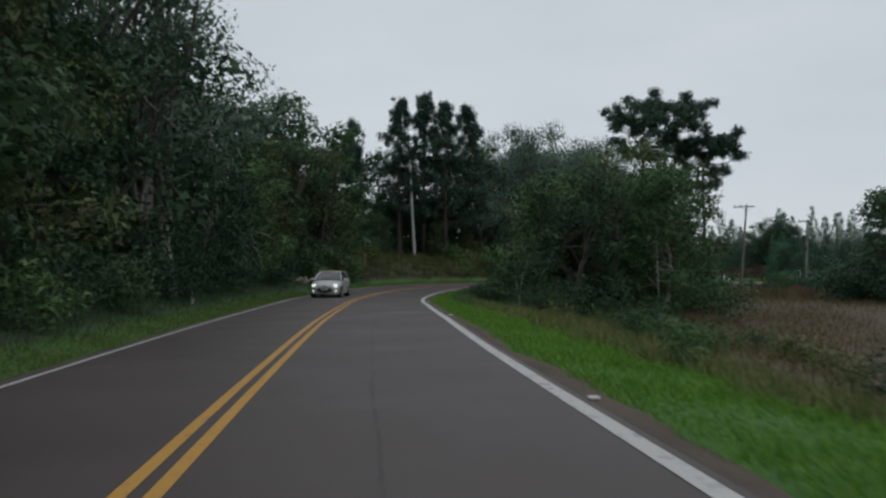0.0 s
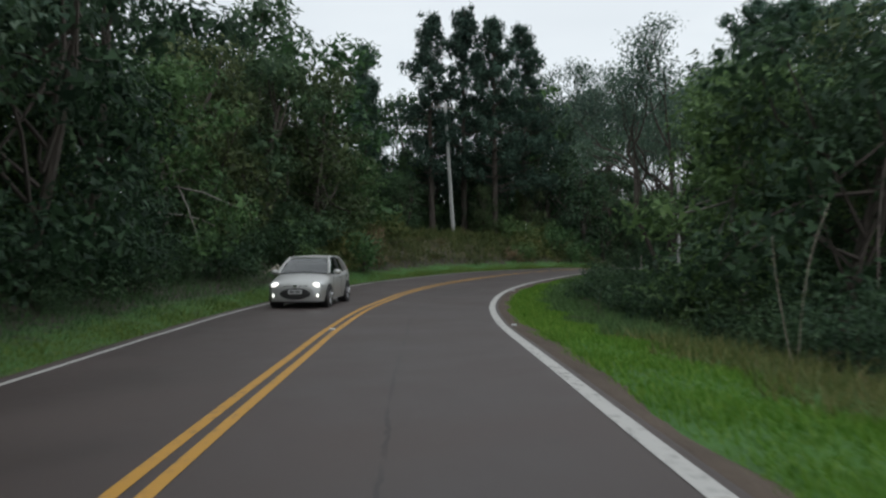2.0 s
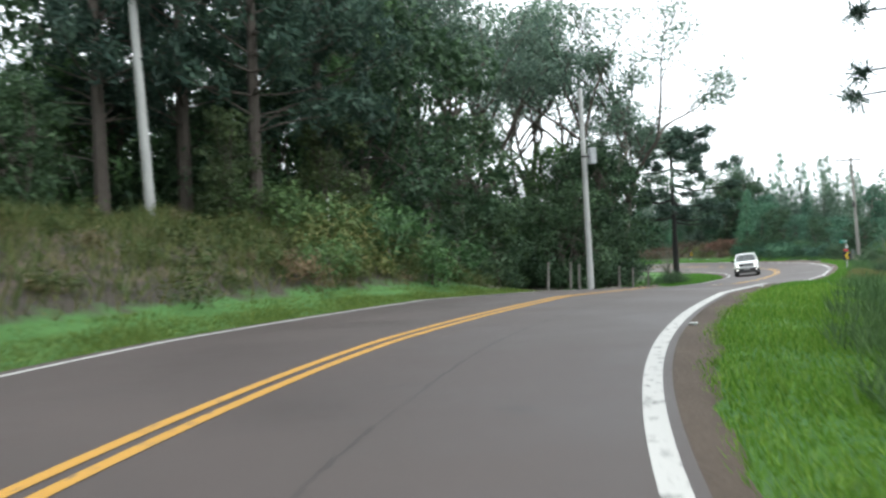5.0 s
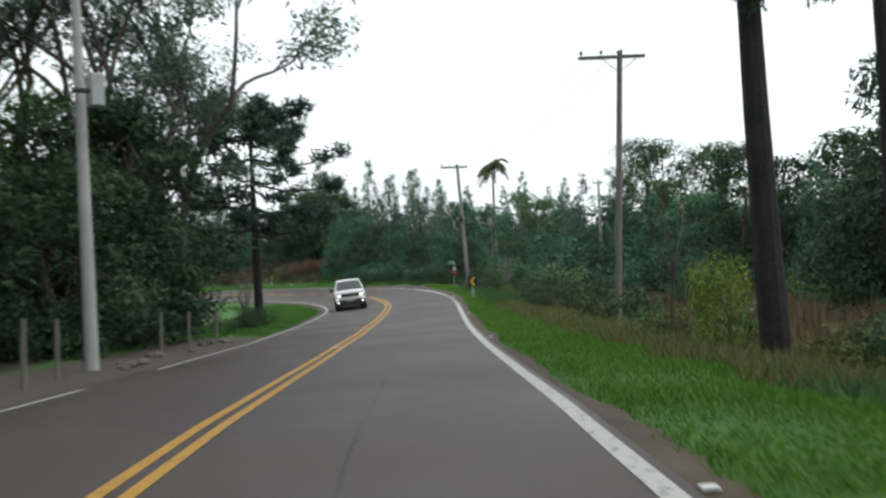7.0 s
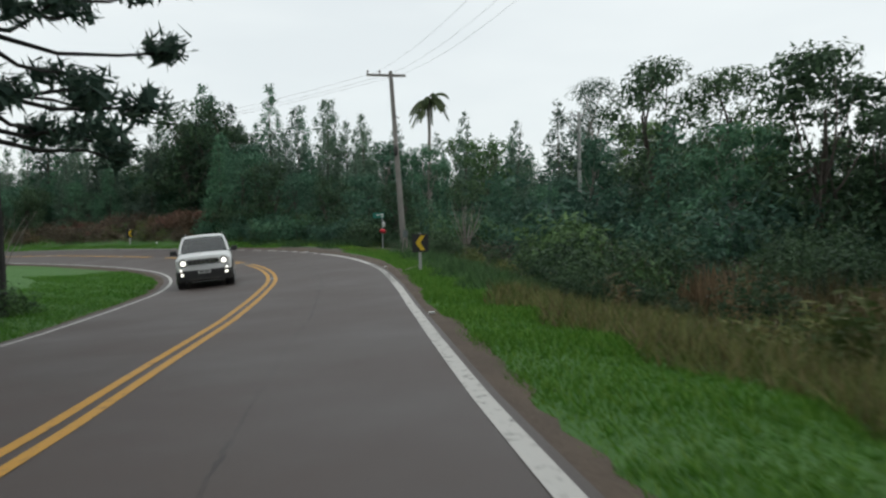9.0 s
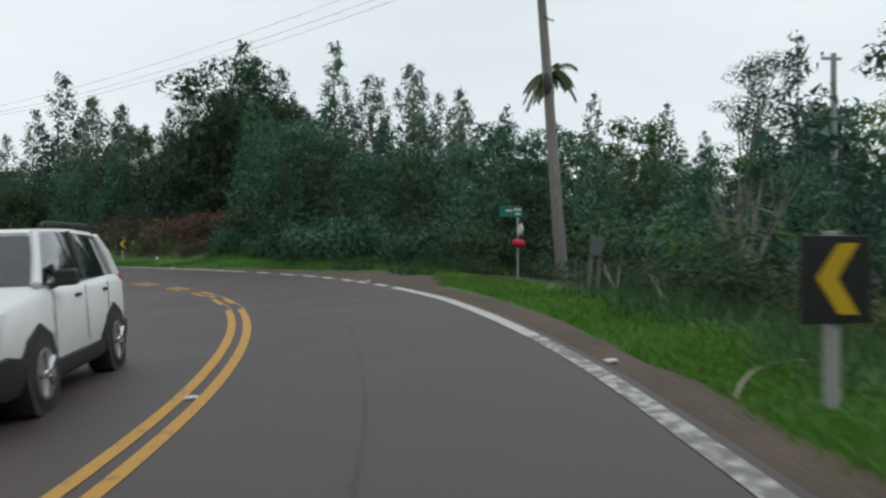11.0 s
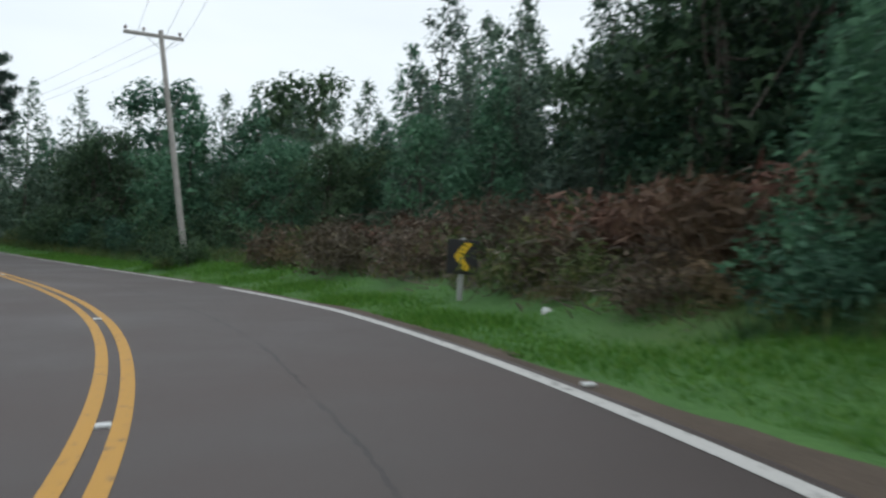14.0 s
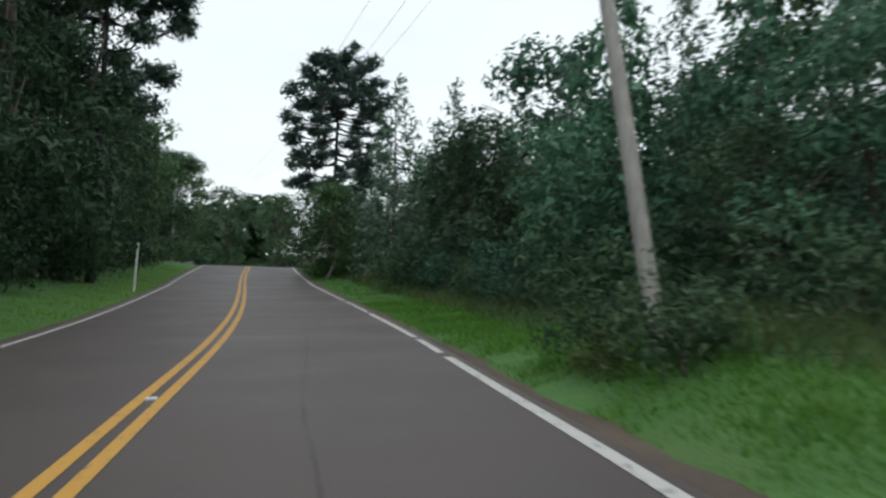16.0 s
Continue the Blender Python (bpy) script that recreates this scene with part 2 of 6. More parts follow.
# ---- mesh helpers ----
def mesh_of(name, verts, faces, mat, smooth=False):
    me = bpy.data.meshes.new(name)
    if isinstance(verts, np.ndarray):
        verts = verts.tolist()
    if isinstance(faces, np.ndarray):
        faces = faces.tolist()
    me.from_pydata(verts, [], faces)
    me.materials.append(mat)
    if smooth:
        me.polygons.foreach_set("use_smooth", [True] * len(me.polygons))
    me.update()
    return me


def part(name, data, mat, parent, label=""):
    """One mesh object under a thing or a part; data is a bmesh, or vertices and faces."""
    if isinstance(data, bmesh.types.BMesh):
        me = bpy.data.meshes.new(name)
        data.to_mesh(me)
        data.free()
        me.materials.append(mat)
    elif isinstance(data, bpy.types.Mesh):
        me = data
    else:
        me = mesh_of(name, data[0], data[1], mat, len(data) > 2)
        if len(data) > 2:
            me.set_sharp_from_angle(angle=0.75)
    ob = new(name, me)
    ob.parent = parent
    if label:
        ob["label"] = label
    return ob


def empty(name, label, category, group="", m=None):
    ob = tagged(new(name), label, category, group)
    ob.empty_display_size = 0.3
    if m is not None:
        ob.matrix_basis = m
    return ob


def join(*bits):
    vs, fs, k = [], [], 0
    for v, f in bits:
        vs += [tuple(p) for p in v]
        fs += [tuple(i + k for i in q) for q in f]
        k += len(v)
    return vs, fs


def tube(points, radii, sides=7, cap=True):
    """A tapered tube along points."""
    pts = [Vector(p) for p in points]
    vs, fs = [], []
    ref = Vector((0.31, 0.95, 0.05))
    for i, p in enumerate(pts):
        d = (pts[min(i + 1, len(pts) - 1)] - pts[max(i - 1, 0)]).normalized()
        a = d.cross(ref)
        if a.length < 0.1:
            a = d.cross(Vector((1, 0, 0)))
        a.normalize()
        c = d.cross(a)
        for k in range(sides):
            w = 2 * math.pi * k / sides
            vs.append(tuple(p + radii[i] * (math.cos(w) * a + math.sin(w) * c)))
    for i in range(len(pts) - 1):
        for k in range(sides):
            j = (k + 1) % sides
            fs.append((i * sides + k, i * sides + j, (i + 1) * sides + j, (i + 1) * sides + k))
    if cap:
        fs.append(tuple(range(sides))[::-1])
        fs.append(tuple(range((len(pts) - 1) * sides, len(pts) * sides)))
    return vs, fs


def box(x0, y0, z0, x1, y1, z1, bevel=0.0):
    bm = bmesh.new()
    bmesh.ops.create_cube(bm, size=1.0)
    bmesh.ops.scale(bm, vec=(x1 - x0, y1 - y0, z1 - z0), verts=bm.verts)
    bmesh.ops.translate(bm, vec=((x0 + x1) / 2, (y0 + y1) / 2, (z0 + z1) / 2), verts=bm.verts)
    if bevel:
        bmesh.ops.bevel(bm, geom=list(bm.edges), offset=bevel, segments=2, affect="EDGES", profile=0.5)
    return bm


# ---- the road's line ----
ROAD_X = [2.46, 1.88, 1.29, 0.71, 0.12, -0.46, -1.04, -1.63, -2.18, -2.68, -3.13, -3.52, -3.87, -3.91, -3.42, -2.05, 0.36, 3.58, 7.31, 11.22, 15.17, 19.14, 23.15, 27.19, 31.26, 35.27, 39.10, 42.29, 44.76, 46.22, 46.66, 46.08, 44.71, 42.74, 40.45, 38.11, 35.63, 33.05, 30.39, 27.71, 25.01, 22.35, 19.74, 17.15, 14.59, 12.11, 9.77, 7.52, 7.36]
ROAD_Y = [-33.94, -27.97, -21.99, -16.02, -10.05, -4.08, 1.89, 7.86, 13.84, 19.82, 25.80, 31.79, 37.78, 43.78, 49.75, 55.59, 61.07, 66.13, 70.83, 75.38, 79.89, 84.39, 88.86, 93.29, 97.70, 102.16, 106.78, 111.86, 117.32, 123.13, 129.10, 135.07, 140.91, 146.57, 152.12, 157.64, 163.11, 168.52, 173.90, 179.27, 184.63, 190.00, 195.40, 200.82, 206.25, 211.71, 217.23, 222.80, 223.20]
GRADE = [(2.7, -0.02, -0.049), (11.7, 0.01, -0.044), (20.7, 0.06, -0.043), (29.7, 0.05, -0.032), (38.7, 0.03, -0.012), (47.7, 0.10, -0.001), (56.7, 0.34, 0.004), (65.7, 0.61, 0.000), (74.7, 0.73, -0.007), (83.7, 0.56, -0.015), (92.7, 0.22, -0.024), (101.7, -0.04, -0.035), (110.7, -0.14, -0.048), (119.7, -0.08, -0.070), (128.7, 0.07, -0.093), (137.7, 0.13, -0.099), (146.7, 0.17, -0.095), (155.7, 0.22, -0.090), (164.7, 0.15, -0.075), (173.7, 0.06, -0.061), (182.7, -0.01, -0.050), (191.7, -0.02, -0.041), (200.7, 0.00, -0.035), (209.7, 0.04, -0.029), (218.7, 0.07, -0.024), (227.7, 0.11, -0.020), (236.7, 0.15, -0.017), (245.7, 0.19, -0.015), (254.7, 0.20, -0.014)]
STEP = 0.5
S_LO, S_HI = -33.3, 250.0


def _catmull(values, u):
    v = np.array(values)
    i = np.clip(np.floor(u).astype(int), 0, len(v) - 2)
    f = u - i
    p0, p1, p2, p3 = (v[np.clip(i + k, 0, len(v) - 1)] for k in (-1, 0, 1, 2))
    return 0.5 * (2 * p1 + (p2 - p0) * f + (2 * p0 - 5 * p1 + 4 * p2 - p3) * f**2 + (3 * p1 - p0 - 3 * p2 + p3) * f**3)


RS = np.arange(S_LO, S_HI, STEP)
RXY = np.stack([_catmull(ROAD_X, (RS + 33.3) / 6), _catmull(ROAD_Y, (RS + 33.3) / 6)], 1)
RT = np.gradient(RXY, axis=0)
RT /= np.hypot(RT[:, 0], RT[:, 1])[:, None]
RN = np.stack([RT[:, 1], -RT[:, 0]], 1)
_g = np.array(GRADE)


def road_z(s, l):
    """Height of the carriageway's plane at arc s and offset l (right is positive)."""
    fall = np.clip((np.asarray(s, float) - 230) / 20, 0, 3) ** 2 * 0.9 - 0.45 * np.clip((np.asarray(s, float) - 204) / 26, 0, 1)
    return np.interp(s, _g[:, 0], _g[:, 1]) - np.interp(s, _g[:, 0], _g[:, 2]) * np.clip(l, -6, 6) - fall


def at_road(s, l):
    """The place x, y at arc s and offset l."""
    x = np.interp(s, RS, RXY[:, 0]) + l * np.interp(s, RS, RN[:, 0])
    y = np.interp(s, RS, RXY[:, 1]) + l * np.interp(s, RS, RN[:, 1])
    return x, y


def to_road(xy):
    xy = np.atleast_2d(np.asarray(xy, float))
    s, l = np.empty(len(xy)), np.empty(len(xy))
    for a in range(0, len(xy), 4000):
        q = xy[a:a + 4000]
        k = ((q[:, None] - RXY[None]) ** 2).sum(2).argmin(1)
        d = q - RXY[k]
        s[a:a + 4000] = RS[k] + (d * RT[k]).sum(1)
        l[a:a + 4000] = (d * RN[k]).sum(1)
    return s, l


# rise of the land over the carriageway's plane, by arc and by distance from the road's middle
REACH = [4.2, 5.5, 7.5, 10, 14, 25, 60]
RIGHT = [(-36, (-0.06, -0.15, -0.6, -1.0, -1.3, -1.5, -1.6)),
         (30, (-0.06, -0.1, -0.4, -0.9, -1.1, -1.4, -1.6)),
         (60, (-0.06, -0.02, -0.15, -0.5, -0.9, -1.3, -1.6)),
         (90, (-0.06, 0.0, -0.2, -0.6, -0.9, -1.1, -1.2)),
         (118, (-0.06, 0.0, -0.35, -0.9, -1.0, -1.0, -1.0)),
         (130, (-0.06, -0.02, -0.1, -0.5, -0.7, -0.7, -0.6)),
         (142, (-0.06, 0.0, 0.05, 0.1, 0.2, 0.3, 0.3)),
         (152, (-0.06, 0.08, 0.85, 1.75, 2.2, 2.3, 2.3)),
         (164, (-0.06, 0.18, 0.85, 1.55, 1.9, 2.0, 2.0)),
         (171, (-0.06, 0.35, 0.6, 0.9, 1.1, 1.2, 1.2)),
         (180, (-0.06, 0.05, 0.3, 0.5, 0.6, 0.6, 0.6)),
         (250, (-0.06, 0.05, 0.3, 0.6, 0.8, 0.8, 0.8))]
LEFT = [(-36, (-0.06, 0.0, 0.25, 0.7, 1.2, 2.0, 3.0)),
        (52, (-0.06, 0.02, 0.3, 0.9, 1.5, 2.2, 3.0)),
        (62, (-0.06, 0.12, 1.0, 2.0, 2.6, 3.0, 3.2)),
        (80, (-0.06, 0.12, 1.1, 2.2, 2.7, 3.0, 3.2)),
        (87, (-0.06, 0.0, 0.1, 1.2, 2.2, 2.6, 3.0)),
        (93, (-0.06, 0.02, 0.05, 0.1, 0.3, 1.2, 2.0)),
        (112, (-0.06, 0.06, 0.1, 0.1, 0.0, 0.0, 0.2)),
        (150, (-0.06, 0.02, 0.05, 0.1, 0.1, 0.1, 0.2)),
        (195, (-0.06, 0.06, 0.3, 0.6, 0.8, 1.0, 1.0)),
        (250, (-0.06, 0.06, 0.3, 0.6, 0.8, 1.0, 1.0))]


def _rise(rows, s, d):
    keys = np.array([r[0] for r in rows], float)
    vals = np.array([r[1] for r in rows])
    i = np.clip(np.searchsorted(keys, s) - 1, 0, len(keys) - 2)
    f = np.clip((s - keys[i]) / (keys[i + 1] - keys[i]), 0, 1)
    f = f * f * (3 - 2 * f)
    knots = np.array([3.9] + REACH)
    j = np.clip(np.searchsorted(knots, d) - 1, 0, len(knots) - 2)
    g = np.clip((d - knots[j]) / (knots[j + 1] - knots[j]), 0, 1)
    v = np.c_[np.full(len(keys), -0.09), vals]
    lo = v[i, j] * (1 - g) + v[i, j + 1] * g
    hi = v[i + 1, j] * (1 - g) + v[i + 1, j + 1] * g
    return lo * (1 - f) + hi * f


def land(xy):
    """Height of the land at places, with arcs and offsets."""
    s, l = to_road(xy)
    d = np.abs(l)
    rise = np.where(l > 0, _rise(RIGHT, s, d), _rise(LEFT, s, d))
    flat = np.interp(np.clip(s, S_LO, S_HI), _g[:, 0], _g[:, 1])
    z = road_z(s, l)
    w = np.clip((d - 6) / 25, 0, 1)
    z = z * (1 - w) + w * (flat * 0.3) + rise
    xy = np.atleast_2d(xy)
    rough = 0.07 * np.sin(xy[:, 0] * 0.9 + 1.3 * np.sin(xy[:, 1] * 0.5)) * np.sin(xy[:, 1] * 0.8 + 0.7)
    return z + rough * np.clip((d - 5) / 4, 0, 1), s, l


def land_z(x, y):
    return float(land([(x, y)])[0][0])


# outer edge of the mown grass, right of the road
VERGE_S = [0, 20, 36, 48, 58, 72, 84, 100, 110, 118, 130, 134, 139, 143, 147, 150, 154, 160, 165, 169, 173, 183, 200, 250]
VERGE_L = [6.0, 5.7, 5.6, 5.4, 5.2, 6.2, 6.1, 6.0, 5.4, 5.1, 5.5, 5.5, 5.4, 5.4, 6.6, 5.9, 5.2, 5.3, 6.1, 6.0, 5.4, 6.2, 6.0, 6.0]


# ---- ground: one sheet to the horizon ----
def axis_lines(lo, hi, step):
    mid = list(np.arange(lo, hi + step, step))
    out = [hi + 4 * 1.6**k for k in range(1, 15)]
    return np.array([lo - 4 * 1.6**k for k in range(14, 0, -1)] + mid + out)


def build_ground():
    gx, gy = axis_lines(-34, 96, 1.0), axis_lines(-16, 232, 1.0)
    X, Y = np.meshgrid(gx, gy)
    xy = np.stack([X.ravel(), Y.ravel()], 1)
    z, s, l = land(xy)
    nx, ny = len(gx), len(gy)
    i = np.arange(nx * ny).reshape(ny, nx)
    faces = np.stack([i[:-1, :-1], i[:-1, 1:], i[1:, 1:], i[1:, :-1]], -1).reshape(-1, 4)
    me = mesh_of("ground", np.c_[xy, z], faces, GROUND, True)
    d = np.abs(l)

    def soft(v, lo, hi):
        return np.clip((v - lo) / (hi - lo), 0, 1)
    right = l > 0
    verge = np.where(right, np.interp(s, VERGE_S, VERGE_L),
                     np.interp(s, [0, 50, 60, 84, 92, 112, 150, 250], [5.3, 5.3, 5.0, 5.4, 6.2, 9.0, 9.0, 6.0]))
    litter = soft(d, verge - 0.2, verge + 2.2)
    dry = right * soft(d, 9, 12) * (soft(s, -30, -10) - soft(s, 114, 122)) * (1 - soft(d, 55, 60))
    litter = np.maximum(litter, (~right) * (1 - soft(s, 52, 64)) * 0.34)
    dry = np.maximum(dry, (~right) * soft(s, 56, 62) * (1 - soft(s, 84, 88)) * soft(d, 6.0, 7.0) * 0.45)
    side = right * soft(s, 130.5, 133) * (1 - soft(s, 140.5, 147)) * soft(d, 3.2, 3.8) * (1 - soft(d, 4.7 - 0.4 * soft(s, 139, 143), 5.7 - 0.6 * soft(s, 139, 143)))
    drive = (~right) * soft(s, 85.5, 88) * np.maximum((1 - soft(s, 92, 94)) * (1 - soft(d, 22, 26)), (1 - soft(s, 104.5, 107)) * (1 - soft(d, 6.2, 7.6))) * soft(d, 3.2, 3.8)
    gravel = np.maximum(side, drive)
    for name, v in (("litter", litter * (1 - gravel)), ("dry", dry), ("gravel", gravel)):
        at = me.attributes.new(name, "FLOAT", "POINT")
        at.data.foreach_set("value", v.astype(np.float32))
    tagged(new("ground", me), "rolling roadside land of mown turf, leaf litter and dry field", "ground", kind="structure")


def ribbon(name, s0, s1, l0, l1, lift, mat, step=0.5, wobble=0.0, drop=0.0, seed=1):
    """A strip along the road between two offsets."""
    rng = np.random.default_rng(seed)
    s = np.linspace(s0, s1, max(2, int(round((s1 - s0) / step)) + 1))
    wob = np.convolve(rng.normal(0, 1, len(s) + 8), np.ones(9) / 3, "valid") * wobble
    l1 = l1(s) if callable(l1) else l1
    cols = [l0, (l0 + l1) / 2, l1] if np.max(np.abs(l1 - l0)) < 2 else list(np.linspace(l0, l1, 15))
    vs = []
    for k, lc in enumerate(cols):
        lv = lc + (wob if k == len(cols) - 1 else 0 * wob)
        x, y = at_road(s, lv)
        vs.append(np.stack([x, y, road_z(s, lv) + lift - (drop if k == len(cols) - 1 else 0)], 1))
    n = len(s)
    i = np.arange(len(cols) * n).reshape(len(cols), n)
    faces = np.stack([i[:-1, :-1], i[1:, :-1], i[1:, 1:], i[:-1, 1:]], -1).reshape(-1, 4)
    return mesh_of(name, np.concatenate(vs), faces, mat, True)


def build_road():
    me = ribbon("road", -33, 246, -3.72, 3.7, 0.0, ASPHALT)
    lv = np.repeat(np.linspace(-3.72, 3.7, 15), len(me.vertices) // 15)
    at = me.attributes.new("across", "FLOAT", "POINT")
    at.data.foreach_set("value", lv.astype(np.float32))
    tagged(new("road", me), "worn damp grey asphalt of a two-lane country road", "road", kind="structure")
    def broad(s):
        return np.interp(s, [118, 124, 131, 138, 142, 145, 148, 151], [4.05, 4.3, 4.5, 4.9, 4.8, 4.6, 4.25, 4.05])
    for a, b, l0, l1, drop, seed in ((-33, 118, 3.64, 4.05, 0.05, 3), (118, 151, 3.64, broad, 0.022, 5), (151, 246, 3.64, 4.05, 0.05, 6), (-33, 246, -3.66, -4.0, 0.05, 4)):
        tagged(new("road_shoulder", ribbon("road_shoulder", a, b, l0, l1, -0.012, DIRT, 0.4, 0.1, drop, seed)),
               "narrow strip of brown dirt and grit beside the asphalt", "shoulder", kind="structure")


def mark(s0, s1, l, width, mat, label, lift=0.006, step=0.5):
    tagged(new("road_marking", ribbon("road_marking", s0, s1, l - width / 2, l + width / 2, lift, mat, step)), label, "road marking", "painted lines", "structure")


def build_lines():
    white = "white painted edge line, chipped and gritty"
    mark(-33, 89.1, -3.46, 0.11, LINE_WHITE, white)
    mark(92.9, 246, -3.46, 0.11, LINE_WHITE, white)
    mark(-33, 116.5, 3.53, 0.17, LINE_WHITE, white)
    mark(116.5, 124.0, 3.53, 0.17, LINE_CHIPPED, "white edge line broken up and half buried in grit")
    mark(124.0, 132.35, 3.53, 0.17, LINE_WHITE, white)
    for a, b in ((132.95, 133.68), (134.37, 135.1), (135.44, 136.22), (136.85, 137.62), (138.2, 139.12), (139.83, 140.8), (141.67, 142.56)):
        mark(a, b, 3.54, 0.17, LINE_WHITE, "short white dash across the side road's mouth", step=0.25)
    mark(143.48, 162.4, 3.53, 0.15, LINE_WHITE, white)
    mark(164.5, 173.6, 3.53, 0.13, LINE_WHITE, white, step=0.4)
    mark(174.2, 176.4, 3.53, 0.12, LINE_WHITE, white)
    mark(176.9, 184.0, 3.53, 0.12, LINE_WHITE, white)
    mark(191.0, 246, 3.53, 0.12, LINE_WHITE, white)
    mark(184.6, 190.2, 3.53, 0.1, LINE_WHITE, white)
    for a, b in ((131.4, 133.2), (134.7, 136.3)):
        for l in (-0.06, 0.18):
            mark(a, b, l, 0.06, LINE_FAINT, "faded ghost of a scraped yellow line", 0.004)
    for l in (-0.12, 0.12):
        yellow = "yellow painted centre line, one of a solid pair"
        mark(-33, 131.4, l, 0.125, LINE_YELLOW, yellow)
        for a, b in ((133.1, 134.7), (136.25, 137.8), (139.14, 140.75), (142.49, 144.08)):
            mark(a, b, l, 0.125, LINE_YELLOW, "short yellow centre dash at the junction", step=0.25)
        mark(145.86, 246, l, 0.125, LINE_YELLOW, yellow)


build_ground()
build_road()
build_lines()


# ---- plants ----
def leaf_quads(points, normals, size, ratio, rng, droop=0.0):
    """Leaf sprays: one pointed blade at each point."""
    n = len(points)
    a = rng.normal(size=(n, 3))
    a[:, 2] -= droop
    a -= (a * normals).sum(1, keepdims=True) * normals
    a /= np.linalg.norm(a, axis=1, keepdims=True) + 1e-9
    b = np.cross(normals, a)
    k = size * rng.uniform(0.65, 1.4, (n, 1))
    foot = points - a * k * 0.3 + normals * k * 0.1
    v = np.stack([foot + b * k * ratio * 1.25, points + a * k, foot - b * k * ratio * 1.25], 1).reshape(-1, 3)
    return v, np.arange(3 * n).reshape(n, 3)


def clump_points(centres, radii, counts, rng, shell=0.55):
    pts, nor = [], []
    for c, r, k in zip(centres, radii, counts):
        d = rng.normal(size=(k, 3))
        d /= np.linalg.norm(d, axis=1, keepdims=True)
        rad = rng.uniform(shell, 1.0, (k, 1)) ** 0.7
        pts.append(np.asarray(c) + d * rad * np.asarray(r))
        nn = d * 0.7 + rng.normal(size=(k, 3)) * 0.55 + (0, 0, 0.35)
        nor.append(nn / np.linalg.norm(nn, axis=1, keepdims=True))
    return np.concatenate(pts), np.concatenate(nor)


def crown_of(centres, radii, density, size, ratio, rng, droop=0.0, shell=0.55, heart=0.3, broad=0.0):
    """Leaves over clumps: fine sprays outside, some broad ones within that stop the light."""
    counts = [max(10, int(density * np.mean(r) ** 2)) for r in radii]
    p, n = clump_points(centres, radii, counts, rng, shell)
    v, f = leaf_quads(p, n, size, ratio, rng, droop)
    if heart:
        p, n = clump_points(centres, [np.asarray(r) * 0.7 for r in radii], [max(4, int(k * heart)) for k in counts], rng, 0.1)
        v2, f2 = leaf_quads(p, n, broad or size * 1.5, ratio * 1.3, rng, droop)
        v, f = np.concatenate([v, v2]), np.concatenate([f, f2 + len(v)])
    return v, f


def limb(start, end, r0, r1, rng, bend=0.12, sides=5, steps=4):
    a, b = Vector(start), Vector(end)
    L = (b - a).length
    off = Vector(rng.normal(size=3)) * bend * L
    pts = [a.lerp(b, k / steps) + off * math.sin(math.pi * k / steps) for k in range(steps + 1)]
    return tube(pts, [r0 + (r1 - r0) * k / steps for k in range(steps + 1)], sides)


class Kind:
    """A plant built once and copied; the first place takes the pattern itself."""

    def __init__(self, name, category, label, group, bits):
        self.pattern = empty(name, label, category, group)
        for pname, data, mat in bits:
            part(pname, data, mat, self.pattern)
        self.used = False

    def put(self, x, y, scale=1.0, turn=0.0, tall=1.0, sink=0.12, lean=(0, 0), label=""):
        m = Matrix.LocRotScale((x, y, land_z(x, y) - sink), Euler((lean[0], lean[1], turn)), (scale, scale, scale * tall))
        if not self.used:
            self.used = True
            self.pattern.matrix_basis = m
            ob = self.pattern
        else:
            ob = copy_thing(self.pattern, Matrix.Identity(4))
            ob.matrix_basis = m
        if label:
            ob["label"] = label
        return ob


def broadleaf(seed, h, r, base, mat, bark, density=115, size=0.27, bare=0.25, label="", name="tree", clumps=24, fine=True):
    """A leafy tree: forked trunk and a crown of uneven clumps, from base height up."""
    rng = np.random.default_rng(seed)
    top = Vector((rng.normal() * 0.05 * h, rng.normal() * 0.05 * h, h * 0.72))
    wood = [limb((0, 0, -0.3), top, 0.02 * h, 0.007 * h, rng, 0.04, 7, 6)]
    cs, rs = [], []
    for k in range(clumps):
        u = (k + rng.random()) / clumps
        z = base + (h - base) * u
        wide = r * math.sin(math.pi * min(0.97, 0.3 + 0.62 * u)) ** 0.6
        w = k * 2.4 + rng.normal() * 0.6
        q = wide * rng.uniform(0.2, 0.9)
        cr = r * rng.uniform(0.24, 0.44)
        c = (q * math.cos(w), q * math.sin(w), min(z, h - cr * 0.5))
        cs.append(c)
        rs.append((cr * rng.uniform(0.9, 1.35), cr * rng.uniform(0.9, 1.35), cr * rng.uniform(0.5, 0.85)))
        if rng.random() < 0.6:
            foot = Vector((0, 0, 0)).lerp(top, rng.uniform(bare, 0.9))
            wood.append(limb(foot, c, 0.007 * h, 0.0025 * h, rng, 0.1, 4, 3))
    if fine:
        leaves = crown_of(cs, rs, density * 1.42, size * 0.74, 0.24, rng, 0.3, heart=0.14, broad=size * 1.35)
    else:
        leaves = crown_of(cs, rs, density, size * 0.92, 0.24, rng, 0.3, heart=0.3)
    return Kind(name, "tree", label, "roadside trees", [("trunk", join(*wood) + (1,), bark), ("crown", leaves, mat)])


